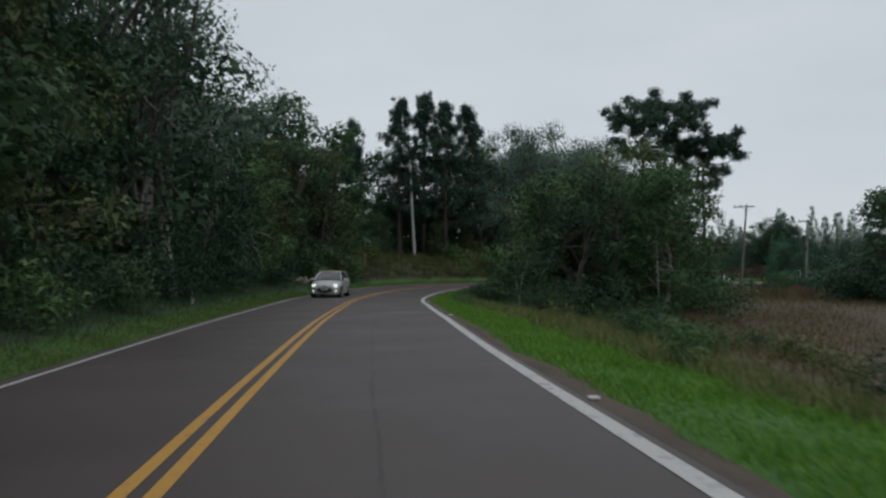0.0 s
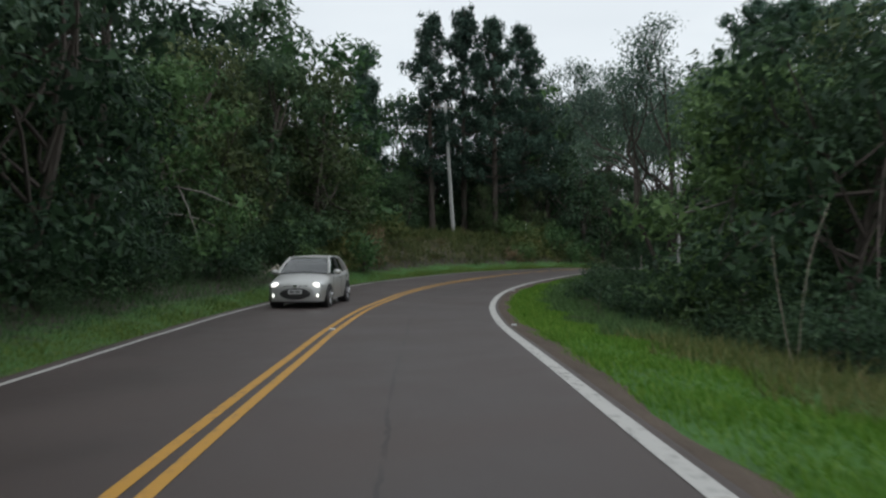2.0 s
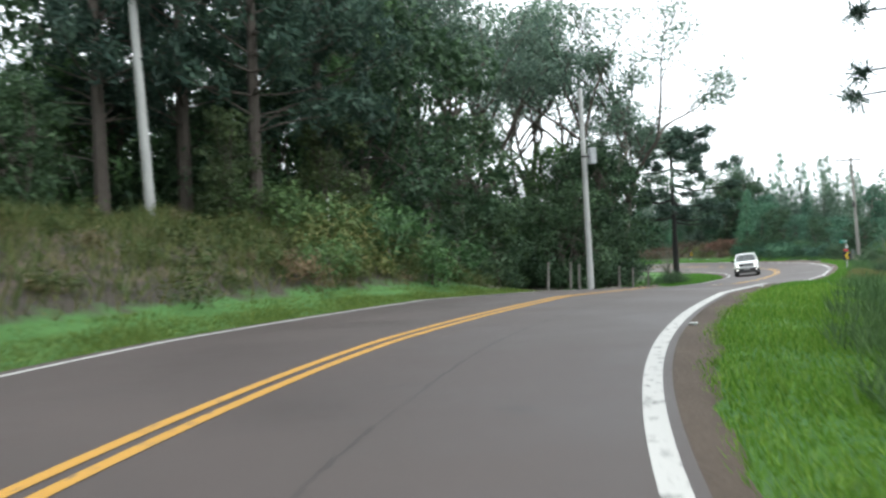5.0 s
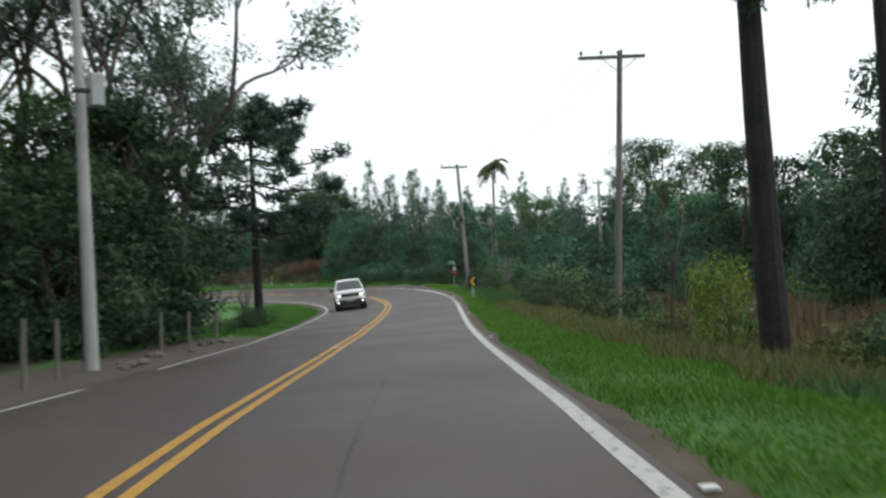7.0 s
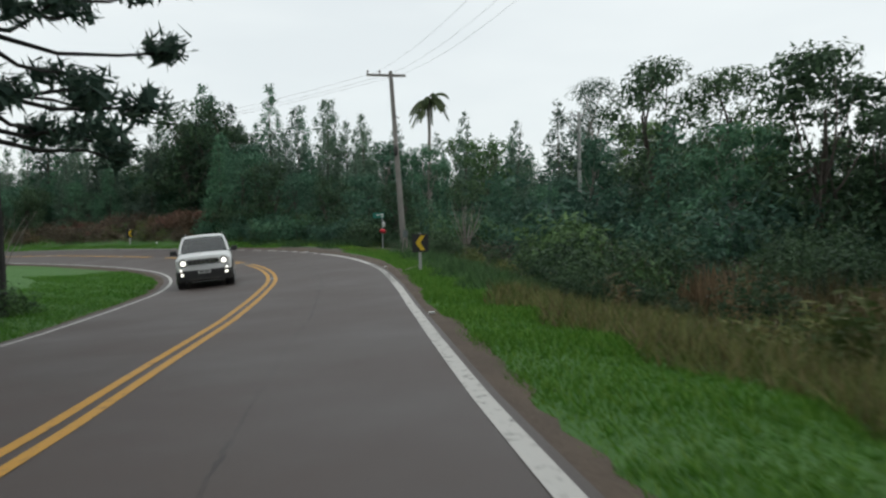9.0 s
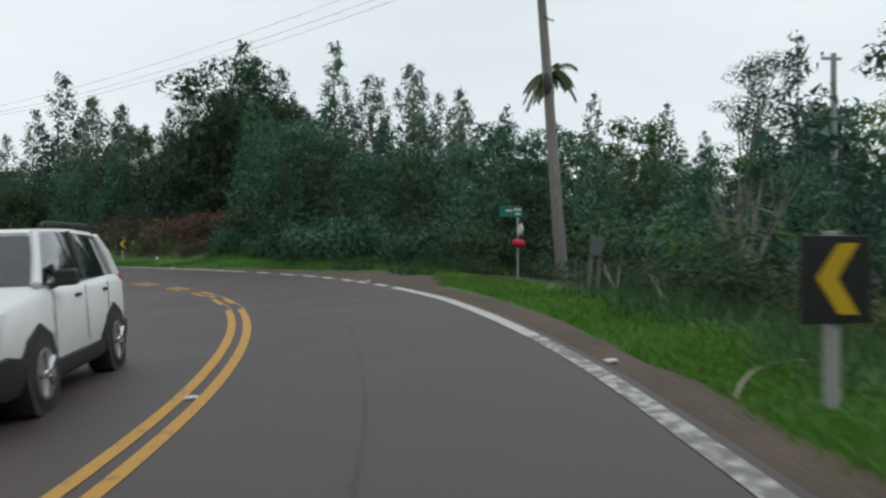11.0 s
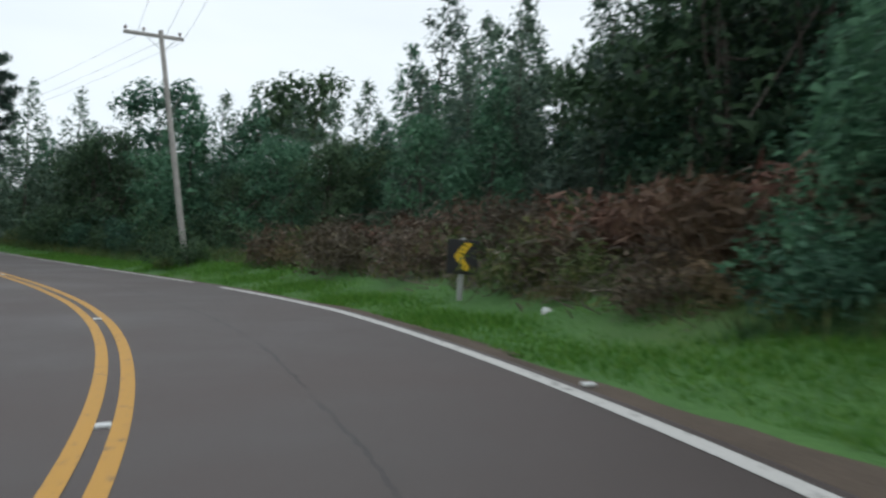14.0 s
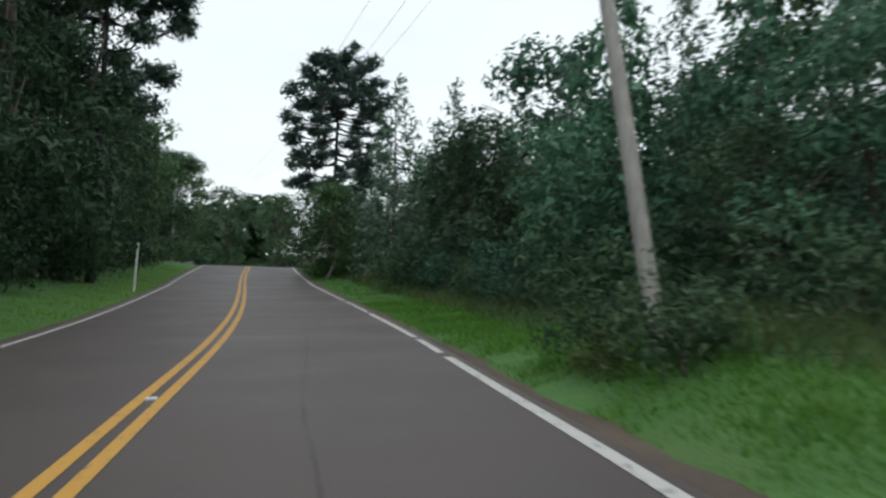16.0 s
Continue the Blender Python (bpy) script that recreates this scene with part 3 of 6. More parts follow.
def spire(seed, h, r, mat, bark, label, name="eucalyptus_tree", n=44, fine=True):
    """A young plantation tree: a thin straight stem in a ragged, feathery cone down to the ground."""
    rng = np.random.default_rng(seed)
    wood = [limb((0, 0, -0.3), (rng.normal() * 0.2, rng.normal() * 0.2, h * 0.98), 0.012 * h, 0.006, rng, 0.01, 5, 6)]
    cs, rs = [], []
    for k in range(n):
        u = ((k + rng.random()) / n) ** 1.15
        z = h * (0.04 + 0.95 * u)
        wide = r * (1 - u) ** 0.62 * rng.uniform(0.45, 1.1)
        w = k * 2.4 + rng.normal() * 0.5
        c = (wide * 0.75 * math.cos(w), wide * 0.75 * math.sin(w), z)
        cs.append(c)
        q = 0.15 * r + 0.3 * r * (1 - u)
        rs.append((q, q, q * rng.uniform(0.8, 1.5)))
        if k % 3 == 0:
            wood.append(limb((0, 0, z - 0.5), c, 0.025, 0.01, rng, 0.1, 4, 2))
    leaves = crown_of(cs, rs, 102 if fine else 46, 0.21 if fine else 0.31, 0.19, rng, 0.5, 0.15, 0.12, 0.38)
    return Kind(name, "tree", label, "plantation trees", [("trunk", join(*wood), bark), ("crown", leaves, mat)])


def eucalyptus(seed, h, spread, mat, bark, label):
    """An old spreading eucalyptus: several leaning stems, long bare forking limbs, loose clumps at their ends."""
    rng = np.random.default_rng(seed)
    wood, cs, rs = [], [], []

    def grow(start, way, length, rad, depth):
        end = start + way * length
        wood.append(limb(start, end, rad, rad * 0.66, rng, 0.06, 6 if depth > 1 else 3, 4 if depth > 1 else 3))
        if depth <= 1:
            q = rng.uniform(0.04, 0.065) * h
            for f in (1.0, 0.55):
                c = start.lerp(end, f) + Vector(rng.normal(size=3)) * 0.35
                cs.append(tuple(c))
                rs.append((q * 1.4, q * 1.4, q * 0.75))
        if depth:
            for _ in range(2):
                w = (way + Vector(rng.normal(size=3)) * spread + Vector((0, 0, 0.1))).normalized()
                grow(end, w, length * rng.uniform(0.62, 0.85), rad * 0.66, depth - 1)
    for k in range(3):
        w = 2.1 * k + 0.4
        grow(Vector((0.25 * math.cos(w), 0.25 * math.sin(w), -0.3)), Vector((0.3 * math.cos(w), 0.3 * math.sin(w), 1)).normalized(), h * 0.3, 0.011 * h, 4)
    leaves = crown_of(cs, rs, 50, 0.178, 0.22, rng, 1.0, 0.1, 0.0)
    return Kind("eucalyptus_tree", "tree", label, "roadside trees", [("trunk", join(*wood), bark), ("crown", leaves, mat)])


def pine(seed, h, r, label):
    """A plantation pine: whorls of branches that end in dark upturned brushes."""
    rng = np.random.default_rng(seed)
    wood = [limb((0, 0, -0.3), (rng.normal() * 0.3, rng.normal() * 0.3, h), 0.016 * h, 0.02, rng, 0.01, 8, 8)]
    cs, rs = [], []
    z = h * 0.2
    while z < h * 0.985:
        u = (z - 0.2 * h) / (0.8 * h)
        reach = r * min(1.0, 0.65 + 1.2 * u) * (1 - u) ** 0.85
        for k in range(5):
            w = rng.uniform(0, 2 * math.pi)
            q = 0.25 + reach * rng.uniform(0.35, 1.2)
            e = (q * math.cos(w), q * math.sin(w), z + 0.3 * q + rng.normal() * 0.25)
            wood.append(limb((0, 0, z), e, 0.045, 0.015, rng, 0.08, 4, 3))
            for f in (0.55, 0.8, 1.0):
                c = rng.uniform(0.36, 0.6)
                cs.append((e[0] * f + rng.normal() * 0.2, e[1] * f + rng.normal() * 0.2, z + (e[2] - z) * f + 0.2 + rng.normal() * 0.15))
                rs.append((c, c, c * 1.35))
        z += rng.uniform(0.6, 0.95)
    leaves = crown_of(cs, rs, 120, 0.29, 0.14, rng, -0.9, 0.1, 0.2, 0.4)
    return Kind("pine_tree", "tree", label, "conifers", [("trunk", join(*wood), BARK), ("crown", leaves, LEAF_PINE)])


def araucaria(seed, h, r, low, label, flat=True, tuft=240, boughs=(), girth=0.0):
    """A candelabra pine: bare dark mast, curved bare arms, a dense tuft on each tip; boughs are odd low ones (height, heading, reach, droop, tuft)."""
    rng = np.random.default_rng(seed)
    wood = [limb((0, 0, -0.3), (rng.normal() * 0.15, rng.normal() * 0.15, h * 0.97), girth or 0.0132 * h, 0.06, rng, 0.01, 10, 8)]
    cs, rs = [], []
    stars = []
    for z, w, reach, droop, wide in boughs:
        d = Vector((math.cos(w), math.sin(w), 0))
        pts = [Vector((0, 0, z)), d * reach * 0.35 + Vector((0, 0, z - 0.02)), d * reach * 0.7 + Vector((0, 0, z - droop * 0.6)), d * reach + Vector((0, 0, z - droop))]
        wood.append(tube(pts, [0.045, 0.035, 0.028, 0.02], 5))
        stars.append((pts[3], d, wide))
    z = low
    while z < h * 0.97:
        u = (z - low) / (h - low)
        reach = r * (0.5 + 0.55 * u) if flat else r * (0.72 + 0.36 * math.sin(math.pi * min(1.0, 0.15 + 0.8 * u))) * (1 - 0.35 * u ** 6)
        arms = int(rng.integers(3, 5)) if flat and u < 0.5 else int(rng.integers(6, 9))
        spin = rng.uniform(0, 6.28)
        for k in range(arms):
            w = spin + 2 * math.pi * k / arms + rng.normal() * 0.12
            q = reach * rng.uniform(0.75, 1.08)
            d = Vector((math.cos(w), math.sin(w), 0))
            sag, up = -0.10 * q, (0.14 if flat else -0.16 + 0.4 * u) * q
            zt = z if flat else z + rng.normal() * 0.28
            pts = [Vector((0, 0, zt)), d * q * 0.35 + Vector((0, 0, zt + sag * 0.8)), d * q * 0.7 + Vector((0, 0, zt + sag * 0.6)), d * q + Vector((0, 0, zt + up))]
            wood.append(tube(pts, [0.07, 0.055, 0.045, 0.03], 5))
            for f in ((1.0, 0.86) if u < 0.6 else (1.0, 0.8, 0.55)):
                c = (0.56 if flat else 0.48) + 0.16 * r / 3 * rng.uniform(0.6, 1.2)
                p = pts[2].lerp(pts[3], (f - 0.7) / 0.3) if f > 0.7 else pts[1].lerp(pts[2], 0.5)
                j = rng.normal(size=3) * 0.22
                cs.append((p[0] + j[0], p[1] + j[1], p[2] + 0.1 + j[2] * 0.5))
                rs.append((c, c, c * 0.72))
        z += rng.uniform(0.8, 1.1) * (1.2 if flat or h < 12 else 0.85)
    cs.append((0, 0, h * 0.97))
    rs.append((0.5 * r, 0.5 * r, 0.5))
    leaves = crown_of(cs, rs, tuft, 0.3, 0.13, rng, -0.2, 0.15, 0.2)
    for c, way, wide in stars:
        # leafy twigs that stand out all round from the bough's tip
        for _ in range(44):
            d = Vector(rng.normal(size=3)).normalized() + way * 0.35
            a = c - way * wide * rng.uniform(0, 0.8)
            b = a + d * wide * rng.uniform(0.6, 1.2) + Vector((0, 0, -0.12 * wide))
            k = 44
            p = np.array(a) + (np.array(b) - np.array(a)) * rng.random((k, 1)) + rng.normal(size=(k, 3)) * 0.015
            q = np.array(d) * 0.9 + rng.normal(size=(k, 3)) * 0.6
            q /= np.linalg.norm(q, axis=1, keepdims=True)
            side = np.cross(q, rng.normal(size=(k, 3)))
            side *= 0.016 / np.linalg.norm(side, axis=1, keepdims=True)
            v = np.stack([p - side, p + side, p + q * rng.uniform(0.06, 0.12, (k, 1))], 1).reshape(-1, 3)
            leaves = np.concatenate([leaves[0], v]), np.concatenate([leaves[1], np.arange(len(v)).reshape(-1, 3) + len(leaves[0])])
    return Kind("araucaria_tree", "tree", label, "araucarias", [("trunk", join(*wood), BARK_DARK), ("crown", leaves, LEAF_PINE)])


def shrub(seed, r, h, mat, label, name="shrub", size=0.12, ratio=0.22, density=240, stem=True, droop=0.0):
    rng = np.random.default_rng(seed)
    cs, rs = [], []
    for k in range(11):
        w, q = rng.uniform(0, 6.28), r * rng.uniform(0.0, 0.75)
        cs.append((q * math.cos(w), q * math.sin(w), h * rng.uniform(0.2, 0.78)))
        g = r * rng.uniform(0.3, 0.5)
        rs.append((g, g, min(g, h * 0.35)))
    leaves = crown_of(cs, rs, density * 0.95, size * 1.06, ratio, rng, droop, 0.3, 0.0)
    leaves[0][:, 2] = np.maximum(leaves[0][:, 2], 0.02)
    bits = [("foliage", leaves, mat)]
    if stem:
        bits.append(("trunk", limb((0, 0, -0.2), (0.1, 0.05, h * 0.6), 0.05, 0.015, rng, 0.1, 5, 3), BARK))
    return Kind(name, "shrub", label, "roadside shrubs", bits)


def bare_tree(seed, h, mat, label, spread=0.5, depth=4, thick=0.0075):
    rng = np.random.default_rng(seed)
    wood = []

    def grow(start, way, length, rad, d):
        end = start + way * length
        wood.append(limb(start, end, rad, rad * 0.6, rng, 0.09, 5 if d > 1 else 3, 3))
        if d:
            for _ in range(2 if d < depth else 3):
                w = (way + Vector(rng.normal(size=3)) * spread + Vector((0, 0, 0.2))).normalized()
                grow(end, w, length * rng.uniform(0.6, 0.82), rad * 0.58, d - 1)
    grow(Vector((0, 0, -0.2)), Vector((0.05, 0, 1)), h * 0.3, thick * h, depth)
    return Kind("bare_tree", "tree", label, "roadside trees", [("trunk", join(*wood), mat)])


def palm(seed, h, label):
    rng = np.random.default_rng(seed)
    trunk = limb((0, 0, -0.3), (0.2, 0.1, h), 0.2, 0.13, rng, 0.02, 8, 8)
    ob = Kind("palm_tree", "tree", label, "", [("trunk", trunk, BARK_PALE)])
    fronds = []
    for k in range(18):
        w = k * 2.4
        up = rng.uniform(-0.1, 1.7)
        d = Vector((math.cos(w), math.sin(w), 0))
        pts = [Vector((0.2, 0.1, h)) + d * q * 1.9 + Vector((0, 0, up * q * 1.5 - 2.2 * q * q)) for q in np.linspace(0, 1, 7)]
        v, f = tube(pts, [0.03] * 6 + [0.008], 4)
        side = Vector((-d.y, d.x, 0))
        for a, b in zip(pts[1:], pts[2:] + [pts[-1]]):
            for t in np.linspace(0, 1, 5, endpoint=False):
                p = a.lerp(b, t)
                for sg in (-1, 1):
                    i = len(v)
                    v = v + [tuple(p - d * 0.025), tuple(p + side * sg * 0.2 + Vector((0, 0, -0.12))), tuple(p + side * sg * 0.3 + d * 0.08 + Vector((0, 0, -0.4))), tuple(p + d * 0.025)]
                    f = f + [(i, i + 1, i + 2, i + 3)]
        fronds.append((v, f))
    for v, f in fronds:
        part("frond", (v, f), LEAF_OLIVE, ob.pattern)
    return ob


DARK_A = broadleaf(11, 11, 3.9, 0.9, LEAF_DARK, BARK, 96, 0.245, label="tall dark green broadleaf tree crowding the forest edge")
DARK_B = broadleaf(12, 13.5, 3.9, 1.4, LEAF_DARK, BARK, 100, 0.245, label="tall dark broadleaf tree with a ragged crown in the wood")
DARK_C = broadleaf(13, 8, 3.3, 0.4, LEAF_DARK, BARK, 112, 0.215, label="leafy dark green broadleaf tree with foliage down to the ground")
MID_A = broadleaf(14, 7.5, 3.4, 0.5, LEAF_MID, BARK_PALE, 130, 0.205, label="rounded mid-green broadleaf tree beside the road")
MID_B = broadleaf(15, 10, 2.9, 2.6, LEAF_MID, BARK_PALE, 130, 0.21, label="slender green tree with a pale trunk in a thicket")
OLIVE = broadleaf(17, 8.5, 3.2, 0.5, LEAF_OLIVE, BARK, 128, 0.2, label="olive-green fine-leaved tree leaning over the verge")
GREY_A = broadleaf(16, 13, 3.4, 4.5, LEAF_GREY, BARK_PALE, 110, 0.18, clumps=26, label="tall grey-green tree with a thin open crown")
BACK_A = broadleaf(18, 12, 4.0, 1.0, LEAF_DARK, BARK, 66, 0.3, clumps=20, fine=False, label="dark broadleaf tree deep in the wood")
BACK_B = broadleaf(19, 10, 3.6, 0.6, LEAF_MID, BARK, 78, 0.27, clumps=20, fine=False, label="green broadleaf tree deep in the wood")
SPIRE_A = spire(21, 12, 3.0, LEAF_GREY, BARK, "young feathery grey-green eucalyptus in a dense plantation")
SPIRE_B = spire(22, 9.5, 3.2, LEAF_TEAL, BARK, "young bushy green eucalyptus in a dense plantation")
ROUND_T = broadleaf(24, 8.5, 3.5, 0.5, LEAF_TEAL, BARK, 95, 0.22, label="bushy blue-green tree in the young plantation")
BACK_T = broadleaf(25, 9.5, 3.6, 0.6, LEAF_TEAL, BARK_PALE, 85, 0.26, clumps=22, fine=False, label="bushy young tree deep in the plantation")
BACK_S = spire(26, 12, 3.0, LEAF_GREY, BARK, "young feathery eucalyptus deep in the plantation", fine=False)
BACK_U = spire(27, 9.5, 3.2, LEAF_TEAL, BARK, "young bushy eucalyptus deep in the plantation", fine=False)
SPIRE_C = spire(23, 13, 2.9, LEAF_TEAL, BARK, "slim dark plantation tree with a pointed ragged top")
EUC_WIDE = eucalyptus(33, 15, 0.5, LEAF_GREY, BARK, "wide eucalyptus with long crooked limbs reaching over the road")
EUC = eucalyptus(31, 17, 0.36, LEAF_GREY, BARK, "old spreading eucalyptus with bare forking limbs and loose foliage")
PINE_A = pine(41, 19, 4.7, "tall dark pine with upturned needle brushes")
PINE_B = pine(42, 15, 2.4, "slim dark pine standing above the wood")
_left = math.radians(143)
ARA_BOUGHS = ((6.75, _left, 1.7, 0.1, 0.62), (6.7, _left + 2.9, 1.05, 0.55, 0.42), (7.15, _left + 3.5, 0.95, -0.1, 0.45), (6.0, _left + 0.9, 0.3, 0.05, 0.36), (7.6, _left - 0.6, 1.5, 0.0, 0.5), (8.4, _left + 2.2, 1.4, 0.2, 0.5), (9.5, _left + 0.3, 1.5, 0.1, 0.55), (10.5, _left + 3.6, 1.3, 0.0, 0.5))
ARA_FORKED = araucaria(51, 18, 4.7, 12.8, "tall araucaria with tufted low boughs and a flat candelabra crown", boughs=ARA_BOUGHS)
ARA_TALL = araucaria(56, 17.2, 4.3, 12.2, "tall araucaria with a bare dark trunk and flat candelabra crown")
ARA_BACK = araucaria(55, 15, 3.8, 10.2, "tall araucaria with a bare dark trunk standing behind two others")
ARA_EDGE = araucaria(53, 16, 5.0, 7.5, "tall araucaria with long bare boughs over the road", True)
ARA_COLUMN = araucaria(54, 15, 3.3, 6.6, "araucaria with many short tiers of dark tufts", False, 200)
ARA_SMALL = araucaria(52, 10.6, 3.7, 4.6, "small araucaria with tiered bare arms and dark tufts", False, 210, girth=0.25)
BUSH_DARK = shrub(61, 1.5, 2.0, LEAF_DARK, "dense dark green shrub at the foot of the trees")
BUSH_MID = shrub(62, 1.3, 1.6, LEAF_MID, "leafy green shrub on the roadside bank")
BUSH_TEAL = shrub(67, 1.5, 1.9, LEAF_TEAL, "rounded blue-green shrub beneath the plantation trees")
BUSH_WEED = shrub(63, 1.1, 1.2, LEAF_WEED, "yellowish overgrown weeds on the roadside bank", "weed_clump", 0.15, 0.16, 210, False)
BUSH_DRY = shrub(64, 1.0, 0.9, LEAF_DRY, "dry brown weeds and seed heads", "weed_clump", 0.2, 0.07, 170, False)
BUSH_RUST = shrub(65, 1.3, 1.3, LEAF_RUST, "withered reddish-brown cut brush heaped on the slope", "brush_heap", 0.18, 0.14, 210, False)
DEAD_FERN = shrub(68, 1.1, 1.2, LEAF_FERN, "heap of withered red-brown fern fronds on the slope", "fern_heap", 0.16, 0.12, 380, False, 0.8)
_rng = np.random.default_rng(165)
_twigs = []
for _ in range(46):
    _c = Vector((_rng.normal() * 0.5, _rng.normal() * 0.5, _rng.uniform(0.1, 0.95)))
    _d = Vector((_rng.normal(), _rng.normal(), _rng.normal() * 0.5)).normalized() * _rng.uniform(0.3, 0.9)
    _twigs.append(limb(_c - _d, _c + _d, _rng.uniform(0.006, 0.016), 0.003, _rng, 0.14, 3, 3))
tagged(part("branch_tangle", join(*_twigs), STICK, BUSH_RUST.pattern), "dry grey-brown cut branches in a tangle", kind="stuff")
BUSH_LIME = shrub(66, 0.9, 2.0, LEAF_LIME, "tall yellow-green feathery shrub in the dry field", "shrub", 0.12, 0.12, 950)
BARE = bare_tree(71, 9, BARK, "leafless slender grey tree standing in the field", 0.42, 5, 0.0105)


def bare_shrub(seed, h, label):
    """Straight leafless stems that fan upwards from a low fork."""
    rng = np.random.default_rng(seed)
    wood = [limb((0, 0, -0.2), (0.05, 0, 0.3 * h), 0.055, 0.045, rng, 0.03, 6, 3), limb((0, 0, -0.1), (0.5, 0.1, 0.5 * h), 0.04, 0.028, rng, 0.05, 5, 3)]
    for k in range(17):
        w = 2.4 * k
        out = rng.uniform(0.04, 0.42) * h
        a = Vector((0.04 * math.cos(w), 0.04 * math.sin(w), h * rng.uniform(0.12, 0.32)))
        b = Vector((out * math.cos(w), out * math.sin(w), h * rng.uniform(0.72, 1.0)))
        wood.append(limb(a, b, 0.024, 0.007, rng, 0.05, 4, 4))
        if k % 2:
            c = a.lerp(b, 0.5)
            wood.append(limb(c, c + Vector((rng.normal() * 0.15, rng.normal() * 0.15, 0.35 * h)), 0.013, 0.004, rng, 0.05, 3, 3))
    return Kind("bare_shrub", "shrub", label, "roadside shrubs", [("stem", w, BARK_PALE) for w in wood])


BARE_LOW = bare_shrub(72, 2.7, "leafless many-stemmed pale shrub behind the verge")
PALM = palm(81, 11.6, "tall palm with a drooping feathery crown above the wood")


def reed(seed, label):
    """A tuft of dry upright stalks."""
    rng = np.random.default_rng(seed)
    n = 160
    w, q = rng.uniform(0, 6.28, n), 0.7 * np.sqrt(rng.random(n))
    p = np.stack([q * np.cos(w), q * np.sin(w), 0 * q - 0.05], 1)
    h = rng.uniform(0.6, 1.5, n)
    lean = rng.normal(0, 0.14, (n, 2)) * h[:, None]
    tip = p + np.c_[lean, h]
    a = rng.uniform(0, 6.28, n)
    side = np.stack([np.cos(a), np.sin(a), 0 * a], 1) * 0.014
    mid = (p + tip) / 2 + np.c_[lean * -0.15, 0 * h]
    v = np.stack([p - side, p + side, mid + side, tip, mid - side], 1).reshape(-1, 3)
    return Kind("reed_tuft", "reeds", label, "dry reeds", [("stalk_tuft", (v, np.arange(5 * n).reshape(n, 5)), LEAF_DRY)])


REED = reed(91, "tuft of tall dry brown reeds in the field")


def open_view(x, y):
    """False where the land lies open: the strip below the first pole, and the drive's mouth."""
    if 44 < y < 79.5 and abs(x + 2.2 - (y - 77.5) * 0.012) < 3.4:
        return False
    s, l = to_road([(x, y)])
    return not (83 < s[0] < 97 and -8.6 < l[0] < 0)


def strew(name, kinds, count, s0, s1, l0, l1, lo, hi, seed, label, anywhere=False):
    """Undergrowth that nobody could count: shrubs joined into one mesh."""
    rng = np.random.default_rng(seed)
    vs, n = [], 0
    for _ in range(count):
        x, y = at_road(rng.uniform(s0, s1), rng.uniform(l0, l1))
        if not (anywhere or open_view(x, y)) or abs(to_road([(x, y)])[1][0]) < min(abs(l0), abs(l1)) - 0.3:
            continue
        me = kinds[int(rng.integers(len(kinds)))].pattern.children[0].data
        v = np.empty(len(me.vertices) * 3)
        me.vertices.foreach_get("co", v)
        v = v.reshape(-1, 3, 3)[::2]
        mid = v.mean(1, keepdims=True)
        v = (mid + (v - mid) * 1.15).reshape(-1, 3)
        w, k = rng.uniform(0, 6.28), rng.uniform(lo, hi)
        c, d = math.cos(w), math.sin(w)
        v = np.stack([v[:, 0] * c - v[:, 1] * d, v[:, 0] * d + v[:, 1] * c, v[:, 2]], 1) * k + (x, y, land_z(x, y) - 0.1)
        vs.append(v)
        n += len(v)
    f = np.arange(n).reshape(-1, 3)
    tagged(new(name, mesh_of(name, np.concatenate(vs), f, kinds[0].pattern.children[0].data.materials[0])), label, "undergrowth", kind="stuff")


def scatter(kinds, count, s0, s1, l0, l1, lo, hi, seed, gap=2.4, taken=[], keep=None):
    """Plants strewn over a stretch of the plan, none nearer to another than gap."""
    rng = np.random.default_rng(seed)
    done = 0
    for _ in range(count * 14):
        if done >= count:
            break
        s, l = rng.uniform(s0, s1), rng.uniform(l0, l1)
        x, y = at_road(s, l)
        if abs(to_road([(x, y)])[1][0]) < min(abs(l0), abs(l1)) - 0.3:
            continue
        if any((x - a) ** 2 + (y - b) ** 2 < (gap * max(0.5, min(1, c))) ** 2 for a, b, c in taken):
            continue
        if keep and not keep(x, y):
            continue
        if hi > 0.72 and not open_view(x, y):
            continue
        k = rng.uniform(lo, hi)
        taken.append((x, y, k))
        kinds[int(rng.integers(len(kinds)))].put(float(x), float(y), k, rng.uniform(0, 6.28), rng.uniform(0.9, 1.12))
        done += 1


TREES, BRUSH = [], []
